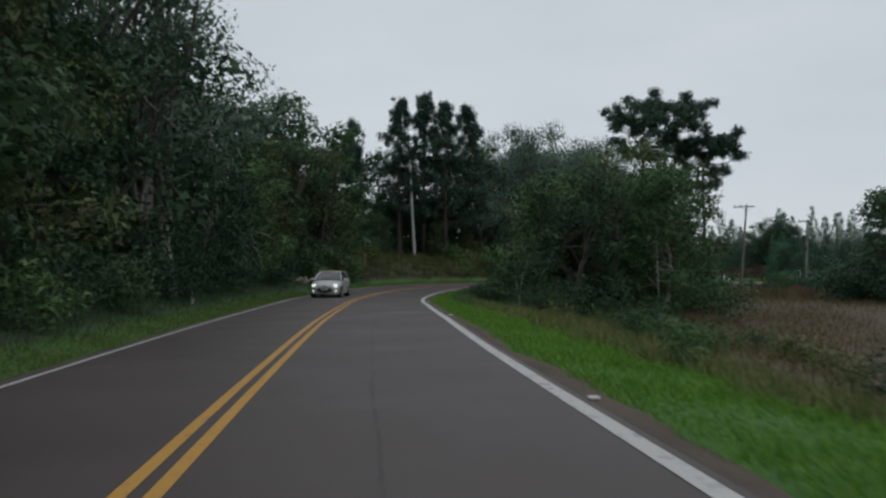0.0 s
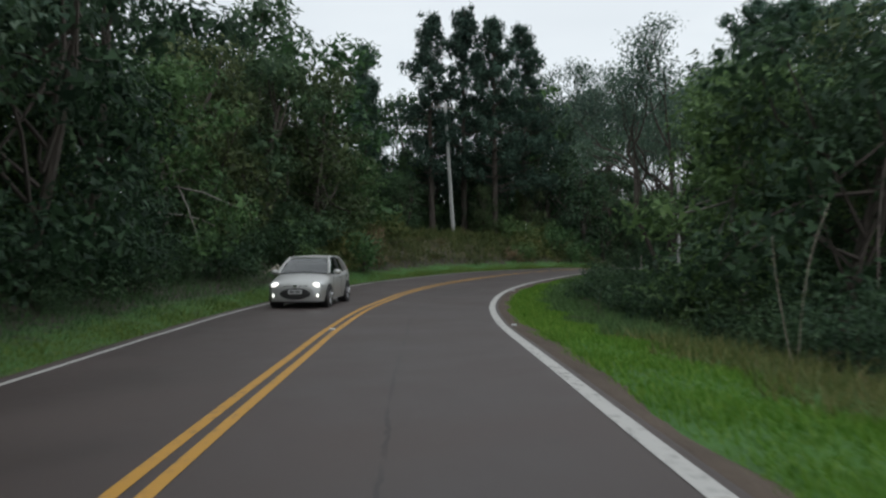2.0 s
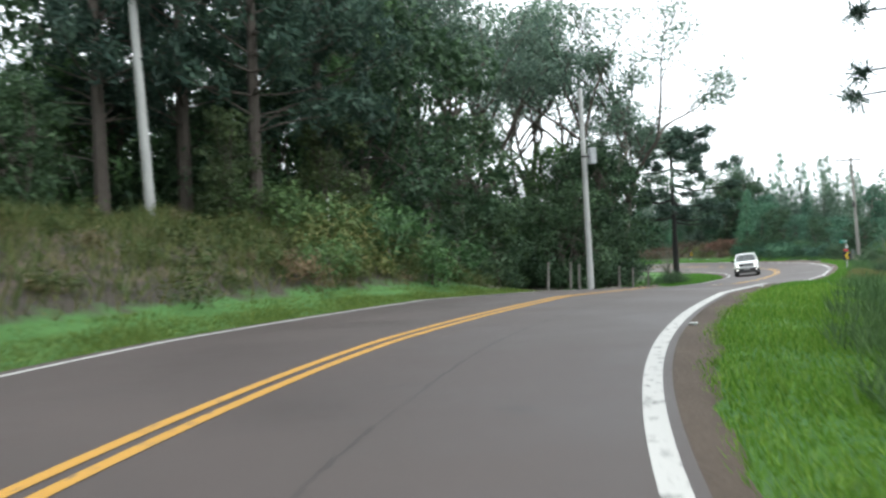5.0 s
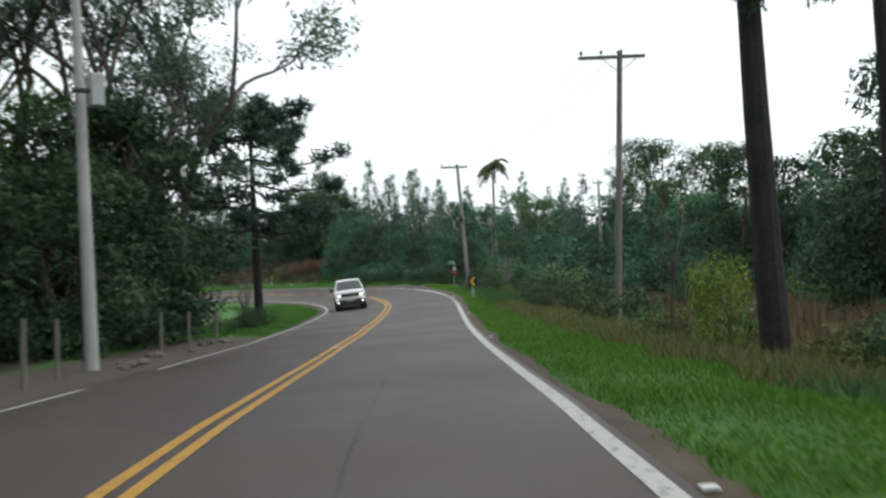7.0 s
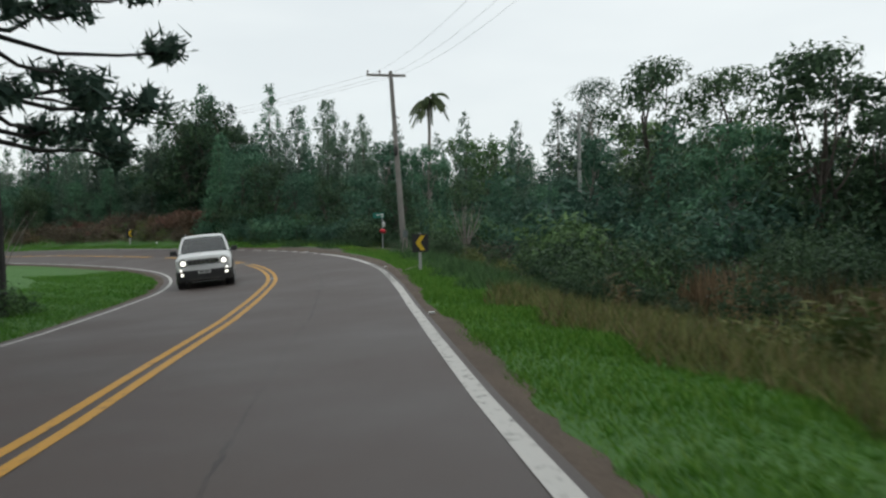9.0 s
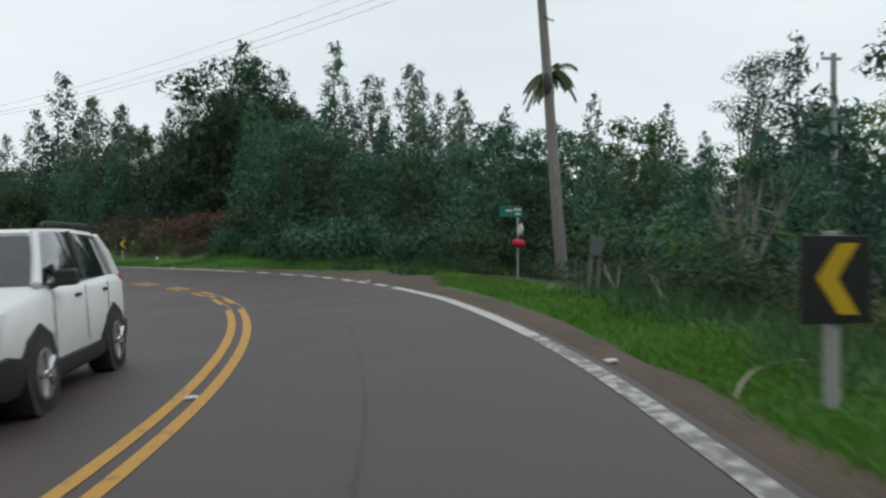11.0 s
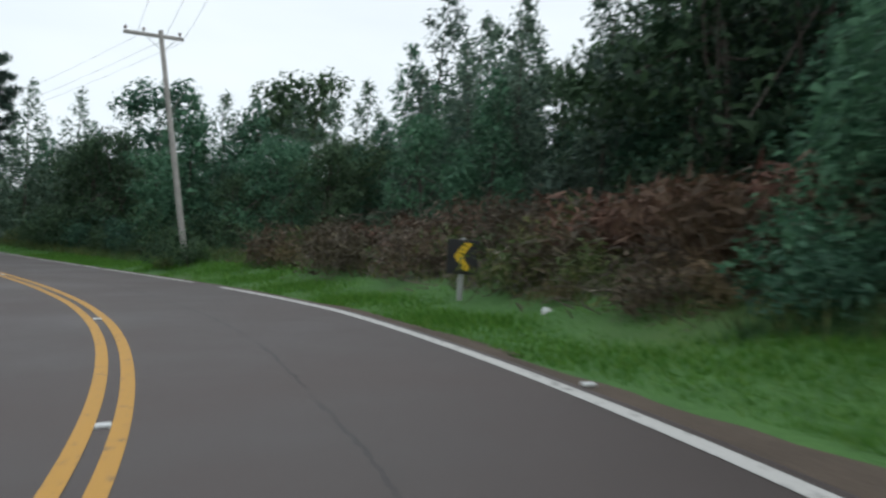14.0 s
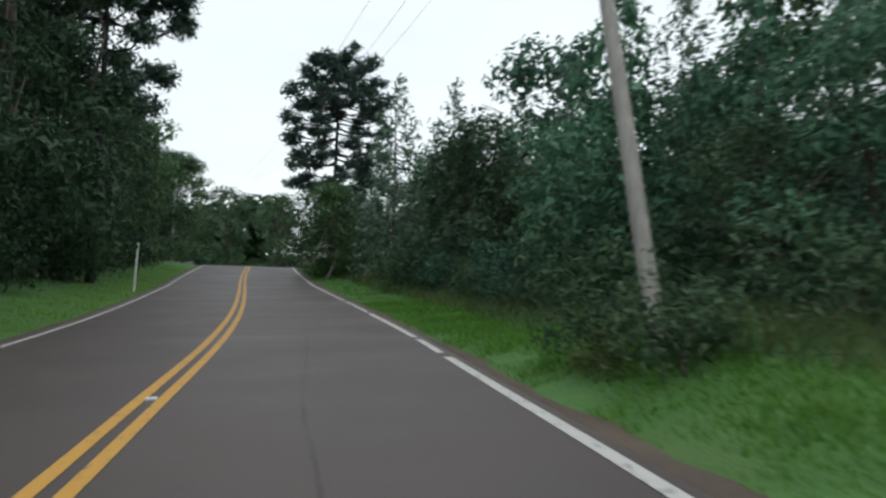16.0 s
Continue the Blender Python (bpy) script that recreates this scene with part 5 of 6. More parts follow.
# ---- poles, signs and vehicles ----
def pole(base, top, r0, r1, mat, label, arm=0.0, arm_turn=0.0, arm_mat=None, pins=0, braces=False, name="utility_pole"):
    """A line pole between its foot and its top, with a cross-arm."""
    foot, head = Vector(base), Vector(top)
    ob = empty(name, label, "utility pole", "line poles", Matrix.Translation(foot))
    d = head - foot
    ways = [d * (k / 6) for k in range(7)]
    ways[0] = ways[0] - d.normalized() * 0.4
    part("shaft", tube(ways, [r0 + (r1 - r0) * k / 6 for k in range(7)], 12) + (1,), mat, ob)
    if arm:
        side = Vector((math.cos(arm_turn), math.sin(arm_turn), 0))
        c = d - d.normalized() * 0.2
        u = d.normalized()
        f = side.cross(u).normalized()

        def beam(a, b, w, h):
            vs = [p + f * i * w + u * j * h for p in (a, b) for i, j in ((-1, -1), (1, -1), (1, 1), (-1, 1))]
            return [tuple(p) for p in vs], [(3, 2, 1, 0), (4, 5, 6, 7), (0, 1, 5, 4), (1, 2, 6, 5), (2, 3, 7, 6), (3, 0, 4, 7)]
        part("crossarm", beam(c - side * arm * 0.62, c + side * arm * 0.38, 0.045, 0.055), arm_mat or mat, ob)
        if braces:
            for sg in (-1, 1):
                part("brace", tube([c - u * 0.55, c + side * sg * arm * 0.26 - u * 0.05], [0.015, 0.015], 5), STEEL, ob)
        for k in range(pins):
            q = c + side * arm * (-0.58 + 0.3 * k)
            part("insulator", tube([q + u * 0.05, q + u * 0.12, q + u * 0.14, q + u * 0.22, q + u * 0.25], [0.015, 0.018, 0.055, 0.05, 0.02], 8) + (1,), PORCELAIN, ob)
    return ob


def build_poles():
    g = land_z
    pole((-2.35, 77.6, g(-2.35, 77.6)), (-2.9, 78.0, 12.2), 0.15, 0.1, CONCRETE, "slim pale concrete utility pole on the bank", 1.8, 0.5, TIMBER, 3)
    p = pole((16.1, 89.0, g(16.1, 89.0)), (16.45, 90.2, 9.9), 0.16, 0.1, CONCRETE, "pale concrete utility pole with a grey metal box")
    part("meter_box", box(0.16, -0.15, 6.0, 0.46, 0.2, 6.75, 0.02), STEEL, p, "grey metal transformer box")
    part("clamp", box(-0.2, -0.05, 6.3, 0.3, 0.1, 6.38), DARK_IRON, p)
    pole((32.6, 86.4, g(32.6, 86.4)), (33.2, 86.2, 9.15), 0.125, 0.09, TIMBER, "grey weathered timber pole with a wooden cross-arm", 2.3, -0.75, TIMBER, 3, True)
    p = pole((50.8, 111.9, g(50.8, 111.9)), (51.75, 113.5, 9.45), 0.15, 0.1, TIMBER, "leaning weathered timber pole with a cross-arm", 2.0, -0.6, TIMBER, 3)
    part("fuse_holder", tube([(0.3, 0.72, 4.55), (0.32, 0.72, 4.7), (0.33, 0.74, 5.0), (0.34, 0.76, 5.08)], [0.05, 0.11, 0.11, 0.05], 10) + (1,), DARK_IRON, p, "dark iron fuse holder")
    part("bracket", tube([(0.52, 0.9, 4.85), (0.3, 0.72, 4.85)], [0.025, 0.025], 6), DARK_IRON, p)
    part("bracket", tube([(0.62, 1.1, 6.6), (0.85, 0.95, 6.5)], [0.02, 0.02], 6), DARK_IRON, p)
    pole((67.3, 112.2, g(67.3, 112.2)), (67.5, 112.3, 8.7), 0.15, 0.1, CONCRETE, "pale concrete pole rising out of the thicket", 0.8, -0.6, STEEL, 1)
    pole((45.42, 154.3, g(45.42, 154.3)), (43.93, 155.85, 8.75), 0.115, 0.08, TIMBER_PALE, "leaning bleached timber pole with a short cross-arm", 2.0, 0.1, TIMBER_PALE, 4, True)
    x, y = at_road(238, -7)
    pole((x, y, g(x, y)), (x, y, 8.0), 0.15, 0.1, CONCRETE, "distant slim concrete pole beside the road")


def chevron(x, y, turn, label, sink=0.0):
    """A curve marker: white post, black plate, yellow arrow head."""
    ob = empty("chevron_sign", label, "road sign", "curve markers", pose(x, y, land_z(x, y) - sink, 0, 0, turn))
    part("post", box(-0.042, -0.035, -0.3, 0.042, 0.035, 1.18, 0.008), CONCRETE, ob, "square off-white weathered post")
    part("plate", box(-0.265, -0.055, 0.57, 0.265, -0.037, 1.15, 0.006), BLACK_PLATE, ob, "black sign plate")
    bm = bmesh.new()
    outline = [(0.06, 0.5), (0.21, 0.5), (0.05, 0.27), (0.21, 0.03), (0.06, 0.03), (-0.11, 0.27)]
    lo = [bm.verts.new((a - 0.05, -0.061, 0.6 + b)) for a, b in outline]
    hi = [bm.verts.new((a - 0.05, -0.0565, 0.6 + b)) for a, b in outline]
    bm.faces.new(lo)
    bm.faces.new(hi[::-1])
    for k in range(6):
        j = (k + 1) % 6
        bm.faces.new((lo[k], hi[k], hi[j], lo[j]))
    bmesh.ops.recalc_face_normals(bm, faces=bm.faces)
    part("arrow", bm, YELLOW_SHEET, ob, "reflective yellow chevron")
    return ob


build_poles()
chevron(41.1, 101.8, -30, "black and yellow left-bend chevron on a white post in grass")
chevron(50.93, 138.82, 0, "black and yellow left-bend chevron before cut brushwood", 0.11)


# ---- vehicles ----
def paint_mat(name, colour, metal, rough):
    m, n, l, b = shader(name, rough, metal)
    grime = noise_tex(n, l, 5, 4)
    l.new(blend(n, l, ramp(n, l, grime, [(0.5, (0, 0, 0)), (0.8, (0.25, 0.25, 0.25))]), colour, tuple(0.7 * v for v in colour)), b.inputs["Base Color"])
    b.inputs["Coat Weight"].default_value, b.inputs["Coat Roughness"].default_value = 0.12, 0.15
    return m


def glass_mat():
    m, n, l, b = shader("tinted_glass", 0.03)
    b.inputs["Base Color"].default_value = (0.2, 0.23, 0.23, 1)
    b.inputs["Transmission Weight"].default_value, b.inputs["IOR"].default_value = 1.0, 1.52
    b.inputs["Coat Weight"].default_value, b.inputs["Coat Roughness"].default_value = 1.0, 0.02
    return m


def lamp_mat(name, colour, power):
    m, n, l, b = shader(name, 0.1)
    b.inputs["Base Color"].default_value = (0.8, 0.8, 0.8, 1)
    b.inputs["Emission Color"].default_value, b.inputs["Emission Strength"].default_value = (*colour, 1), power
    return m


SILVER = paint_mat("silver_car_paint", (0.5, 0.5, 0.485), 0.55, 0.4)
WHITE_CAR = paint_mat("white_car_paint", (0.78, 0.79, 0.79), 0.0, 0.45)
BLACK_TRIM = simple("black_plastic_trim", (0.018, 0.018, 0.019), (0.03, 0.03, 0.031), 6, 0.55, bump=0.1)
RUBBER = simple("tyre_rubber", (0.016, 0.016, 0.016), (0.032, 0.031, 0.03), 8, 0.85, bump=0.3)
ALLOY = simple("alloy_wheel", (0.42, 0.43, 0.44), (0.55, 0.56, 0.57), 8, 0.3, 0.85, bump=0)
CHROME = simple("chrome", (0.6, 0.6, 0.61), (0.7, 0.7, 0.71), 8, 0.12, 1.0, bump=0)
SEAT_CLOTH = simple("dark_seat_cloth", (0.03, 0.03, 0.032), (0.06, 0.06, 0.062), 12, 0.9, bump=0.2)
GLASS = glass_mat()
LIT = lamp_mat("lit_headlamp", (1.0, 0.95, 0.86), 1.5)
LAMP_GLASS = paint_mat("lamp_cover", (0.7, 0.72, 0.73), 0.3, 0.08)
PLATE = simple("pale_plate", (0.45, 0.45, 0.44), (0.55, 0.55, 0.54), 6, 0.5, bump=0)
PLATE_INK = simple("plate_ink", (0.08, 0.08, 0.085), (0.13, 0.13, 0.135), 6, 0.6, bump=0)
RED_LAMP = paint_mat("red_tail_lamp", (0.4, 0.02, 0.02), 0.0, 0.15)


def loft(rows):
    """Rings of a car's lower body from nose to tail: y, half width, sill height, shoulder height, swell of the top."""
    vs, fs = [], []
    n = 13
    for y, w, z0, z1, swell in rows:
        half = [(0.0, z1 + swell), (0.5 * w, z1 + 0.8 * swell), (0.84 * w, z1 + 0.25 * swell), (0.95 * w, z1 - 0.05), (w, z1 - 0.16 * (z1 - z0)), (0.995 * w, z0 + 0.3 * (z1 - z0)), (0.93 * w, z0)]
        ring = half + [(-a, b) for a, b in reversed(half[1:])]
        vs += [(a, y, b) for a, b in ring]
    for i in range(len(rows) - 1):
        for k in range(n):
            j = (k + 1) % n
            fs.append((i * n + k, i * n + j, (i + 1) * n + j, (i + 1) * n + k))
    fs.append(tuple(range(n)))
    fs.append(tuple(range((len(rows) - 1) * n, len(rows) * n))[::-1])
    return vs, fs, 1


def sheet(corners, thick):
    """A pane with thickness through four corners, bowed a little outwards."""
    p = [Vector(c) for c in corners]
    nrm = (p[1] - p[0]).cross(p[3] - p[0]).normalized()
    vs, fs, m = [], [], 5
    for side in (0, 1):
        for i in range(m):
            for j in range(m):
                u, v = i / (m - 1), j / (m - 1)
                q = p[0].lerp(p[1], u).lerp(p[3].lerp(p[2], u), v)
                bow = 0.035 * math.sin(math.pi * u) * (0.5 + 0.5 * math.sin(math.pi * v))
                vs.append(tuple(q + nrm * (bow - side * thick)))
    o = m * m
    for i in range(m - 1):
        for j in range(m - 1):
            a = i * m + j
            fs.append((a, a + m, a + m + 1, a + 1))
            fs.append((o + a, o + a + 1, o + a + m + 1, o + a + m))
    rim = [i * m for i in range(m)] + [(m - 1) * m + j for j in range(1, m)] + [i * m + m - 1 for i in range(m - 2, -1, -1)] + [j for j in range(m - 2, 0, -1)]
    for a, b in zip(rim, rim[1:] + rim[:1]):
        fs.append((a, o + a, o + b, b)[::-1])
    return vs, fs, 1


def disc(c, r, depth, axis, sides=20, squeeze=1.0, dome=0.0):
    """A short drum along an axis ('x' or 'y'), with a domed front towards +axis."""
    rings = [(-depth / 2, 1.0), (depth * 0.32, 1.0), (depth / 2, 0.9), (depth / 2 + dome * 0.7, 0.55)]
    vs, fs = [], []
    for a, k in rings:
        for i in range(sides):
            w = 2 * math.pi * i / sides
            p, q = r * k * math.cos(w), r * k * squeeze * math.sin(w)
            vs.append((c[0] + a, c[1] + p, c[2] + q) if axis == "x" else (c[0] + p, c[1] + a, c[2] + q))
    for i in range(len(rings) - 1):
        for k in range(sides):
            j = (k + 1) % sides
            fs.append((i * sides + k, i * sides + j, (i + 1) * sides + j, (i + 1) * sides + k))
    fs.append(tuple(range(sides)))
    tip = len(vs)
    vs.append((c[0] + depth / 2 + dome, c[1], c[2]) if axis == "x" else (c[0], c[1] + depth / 2 + dome, c[2]))
    for k in range(sides):
        fs.append(((len(rings) - 1) * sides + k, (len(rings) - 1) * sides + (k + 1) % sides, tip))
    return vs, fs, 1


def wheel(car, x, y, r, wide):
    sg = 1 if x > 0 else -1
    tyre = part("wheel", tube([(x - sg * wide, y, r), (x - sg * wide * 0.9, y, r), (x - sg * 0.03, y, r), (x, y, r)], [r * 0.88, r, r, r * 0.9], 24) + (1,), RUBBER, car, "black tyre on a silver rim")
    part("rim", tube([(x - sg * 0.02, y, r), (x + sg * 0.004, y, r), (x + sg * 0.01, y, r)], [r * 0.68, r * 0.68, r * 0.6], 20), ALLOY, tyre, "silver alloy rim")
    for k in range(5):
        w = 2 * math.pi * k / 5
        a = Vector((x + sg * 0.016, y + math.cos(w) * r * 0.1, r + math.sin(w) * r * 0.1))
        b = Vector((x + sg * 0.012, y + math.cos(w) * r * 0.62, r + math.sin(w) * r * 0.62))
        part("spoke", tube([a, b], [0.02, 0.028], 5), CHROME, tyre)
    part("hub", tube([(x, y, r), (x + sg * 0.025, y, r)], [0.06, 0.045], 10), ALLOY, tyre)


def on_road(s, l, back=True):
    """Upright of the carriageway at a place, with +y along the traffic there."""
    x, y = at_road(s, l)
    x2, y2 = at_road(s + 0.5, l)
    d = Vector((x - x2, y - y2, 0)).normalized() * (1 if back else -1)
    z0 = float(road_z(s, l))
    f = Vector((d.x, d.y, (float(road_z(s - 0.5, l)) - z0) * 2 * (1 if back else -1))).normalized()
    right = Vector((f.y, -f.x, 0)).normalized()
    k = float(road_z(s, l - 0.5)) - z0
    right.z = 2 * k * (1 if back else -1)
    right.normalize()
    up = right.cross(f).normalized()
    right = f.cross(up)
    m = Matrix((right, f, up)).transposed().to_4x4()
    m.translation = (float(x), float(y), z0 + 0.004)
    return m


def cabin(car, paint, belt, roof, cowl, w, back_glass):
    """Roof, pillars, panes and seats above the belt line. belt, roof: heights; cowl, roof ends: places along the car."""
    y_cowl, y_front, y_rear, y_tail = cowl
    wb, wr = w
    vs, fs, n = [], [], 6
    for y, ww, z in ((y_front + 0.05, wr * 0.95, roof - 0.05), (y_front - 0.15, wr, roof - 0.012), ((y_front + y_rear) / 2, wr * 1.01, roof), (y_rear + 0.15, wr * 0.98, roof - 0.03), (y_rear - 0.06, wr * 0.94, roof - 0.07)):
        vs += [(-ww, y, z - 0.05), (-ww * 0.93, y, z), (0, y, z + 0.03), (ww * 0.93, y, z), (ww, y, z - 0.05), (0, y, z - 0.07)]
    for i in range(4):
        for k in range(n):
            j = (k + 1) % n
            fs.append((i * n + k, i * n + j, (i + 1) * n + j, (i + 1) * n + k))
    fs += [tuple(range(n)), tuple(range(4 * n, 5 * n))[::-1]]
    part("roof", (vs, fs, 1), paint, car)
    for sg in (-1, 1):
        a0, a1 = Vector((sg * (wb - 0.03), y_cowl, belt)), Vector((sg * (wr - 0.02), y_front, roof - 0.05))
        c0, c1 = Vector((sg * (wb - 0.09), y_tail + 0.06, belt - 0.02)), Vector((sg * (wr - 0.06), y_rear + 0.04, roof - 0.08))
        part("pillar", tube([a0, a0.lerp(a1, 0.5) + Vector((sg * 0.015, 0.01, 0.02)), a1], [0.05, 0.042, 0.045], 6), paint, car)
        part("pillar", tube([c0, c0.lerp(c1, 0.5) + Vector((sg * 0.015, 0, 0.02)), c1], [0.085, 0.075, 0.06], 8), paint, car)
        ym = (y_cowl + y_tail) / 2 + 0.1
        b0, b1 = Vector((sg * (wb - 0.01), ym, belt)), Vector((sg * (wr + 0.0), ym - 0.06, roof - 0.04))
        part("pillar", tube([b0, b1], [0.045, 0.04], 6), BLACK_TRIM, car)
        for p, q in (((a0, a1), (b0, b1)), ((b0, b1), (c0, c1))):
            cs = [p[0], q[0], q[1], p[1]]
            if sg > 0:
                cs = [q[0], p[0], p[1], q[1]]
            part("side_window", sheet([tuple(c) for c in cs], 0.006), GLASS, car, "tinted side window")
    part("windscreen", sheet([(wb - 0.05, y_cowl + 0.01, belt), (-(wb - 0.05), y_cowl + 0.01, belt), (-(wr - 0.03), y_front + 0.02, roof - 0.06), (wr - 0.03, y_front + 0.02, roof - 0.06)], 0.007), GLASS, car, "tinted windscreen")
    if back_glass:
        part("rear_window", sheet([(-(wb - 0.08), y_tail - 0.01, belt), (wb - 0.08, y_tail - 0.01, belt), (wr - 0.06, y_rear - 0.02, roof - 0.08), (-(wr - 0.06), y_rear - 0.02, roof - 0.08)], 0.007), GLASS, car, "tinted rear window")
    part("dashboard", box(-wb + 0.08, y_cowl - 0.42, belt - 0.12, wb - 0.08, y_cowl - 0.02, belt + 0.02, 0.03), BLACK_TRIM, car)
    part("cabin_floor", box(-wb + 0.07, y_tail + 0.05, belt - 0.05, wb - 0.07, y_cowl - 0.3, belt + 0.012, 0.01), SEAT_CLOTH, car)
    for sx in (-0.36, 0.36):
        seat = part("seat", box(sx - 0.23, y_cowl - 1.25, belt - 0.04, sx + 0.23, y_cowl - 1.08, belt + 0.26, 0.05), SEAT_CLOTH, car, "dark cloth front seat")
        part("headrest", box(sx - 0.13, y_cowl - 1.24, belt + 0.29, sx + 0.13, y_cowl - 1.13, belt + 0.43, 0.04), SEAT_CLOTH, seat)
    part("rear_bench", box(-0.6, y_tail + 0.55, belt - 0.04, 0.6, y_tail + 0.72, belt + 0.24, 0.05), SEAT_CLOTH, car)
    ring = [(-0.36 + 0.17 * math.cos(k * math.pi / 8), y_cowl - 0.52 + 0.06 * math.sin(k * math.pi / 8), belt + 0.02 + 0.16 * math.sin(k * math.pi / 8)) for k in range(17)]
    part("steering_wheel", tube(ring, [0.013] * 17, 5), BLACK_TRIM, car)
    part("rear_view_mirror", box(-0.11, y_front + 0.0, roof - 0.2, 0.11, y_front + 0.03, roof - 0.13, 0.01), BLACK_TRIM, car)
    for k in range(2):
        x0 = -0.5 + 0.55 * k
        part("wiper", tube([(x0, y_cowl + 0.02, belt + 0.02), (x0 + 0.5, y_cowl - 0.02, belt + 0.055)], [0.009, 0.007], 4), BLACK_TRIM, car)


def number_plate(car, y, z):
    plate = part("plate", box(-0.2, y, z - 0.065, 0.2, y + 0.012, z + 0.065, 0.005), PLATE, car, "pale plate with blank dark bars")
    for a, b in ((-0.15, -0.02), (0.02, 0.15)):
        part("bar", box(a, y + 0.0125, z - 0.03, b, y + 0.0155, z + 0.03), PLATE_INK, plate)


def door_lines(car, x, spots, z0, z1):
    for sg in (-1, 1):
        for y in spots:
            part("door_seam", box(sg * x - 0.003, y - 0.005, z0, sg * x + 0.003, y + 0.005, z1), BLACK_TRIM, car)
        for y in spots[:-1]:
            part("door_handle", box(sg * x - 0.02, y - 0.86, z1 - 0.1, sg * x + 0.022, y - 0.68, z1 - 0.065, 0.008), car_paint(car), car)


def car_paint(car):
    return car.children[0].data.materials[0]


def hatchback(m):
    car = empty("hatchback_car", "silver compact hatchback with lit headlights on the road", "car", "", m)
    part("body", loft([(1.95, 0.5, 0.3, 0.56, 0.03), (1.91, 0.66, 0.2, 0.66, 0.05), (1.78, 0.8, 0.19, 0.73, 0.06), (1.4, 0.845, 0.19, 0.82, 0.07), (0.95, 0.85, 0.2, 0.93, 0.06), (0.3, 0.85, 0.2, 0.95, 0.0), (-0.8, 0.85, 0.2, 0.97, 0.0),
                      (-1.5, 0.84, 0.22, 0.99, 0.0), (-1.82, 0.77, 0.26, 0.96, 0.0), (-1.93, 0.68, 0.34, 0.84, 0.0)]), SILVER, car, "silver metallic body shell")
    cabin(car, SILVER, 0.965, 1.47, (1.0, 0.32, -1.32, -1.72), (0.79, 0.6), True)
    for sg in (-1, 1):
        lamp = part("headlight", disc((sg * 0.6, 1.815, 0.655), 0.185, 0.1, "y", 20, 0.62, 0.03), LAMP_GLASS, car, "large clear almond headlight, lit")
        part("bulb", disc((sg * 0.585, 1.885, 0.655), 0.115, 0.03, "y", 16, 0.75, 0.02), LIT, lamp)
        fog = part("fog_lamp", disc((sg * 0.62, 1.86, 0.37), 0.085, 0.08, "y", 16, 1.0, 0.01), BLACK_TRIM, car, "lit round fog lamp")
        part("bulb", disc((sg * 0.62, 1.905, 0.37), 0.06, 0.02, "y", 16, 1.0, 0.01), LIT, fog)
        mirror = part("wing_mirror", disc((sg * 0.95, 0.72, 1.0), 0.11, 0.14, "y", 16, 0.7, 0.05), SILVER, car, "silver wing mirror")
        part("stalk", tube([(sg * 0.8, 0.72, 0.95), (sg * 0.92, 0.7, 0.98)], [0.03, 0.03], 6), BLACK_TRIM, mirror)
        part("tail_lamp", box(sg * 0.62 - 0.1, -1.9, 0.8, sg * 0.62 + 0.1, -1.78, 1.1, 0.03), RED_LAMP, car)
        for y in (1.27, -1.22):
            # Black disc proud of the body stands for the shaded arch recess.
            part("wheel_arch", disc((sg * 0.72, y, 0.32), 0.365, 0.275, "x", 28), BLACK_TRIM, car)
            wheel(car, sg * 0.868, y, 0.295, 0.19)
    part("lower_grille", disc((0, 1.915, 0.42), 0.46, 0.09, "y", 28, 0.36), BLACK_TRIM, car, "black oval lower grille")
    for k in range(3):
        part("grille_slat", box(-0.4 + 0.05 * abs(k - 1), 1.955, 0.34 + 0.06 * k, 0.4 - 0.05 * abs(k - 1), 1.966, 0.355 + 0.06 * k), DARK_IRON, car)
    part("upper_grille", box(-0.36, 1.87, 0.615, 0.36, 1.935, 0.645, 0.01), BLACK_TRIM, car)
    part("badge", disc((0, 1.935, 0.635), 0.07, 0.02, "y", 16, 0.6), CHROME, car, "plain chrome oval")
    part("bumper_lip", box(-0.62, 1.82, 0.17, 0.62, 1.9, 0.235, 0.02), BLACK_TRIM, car)
    number_plate(car, 1.968, 0.475)
    door_lines(car, 0.85, (0.78, -0.28, -1.05), 0.3, 0.92)


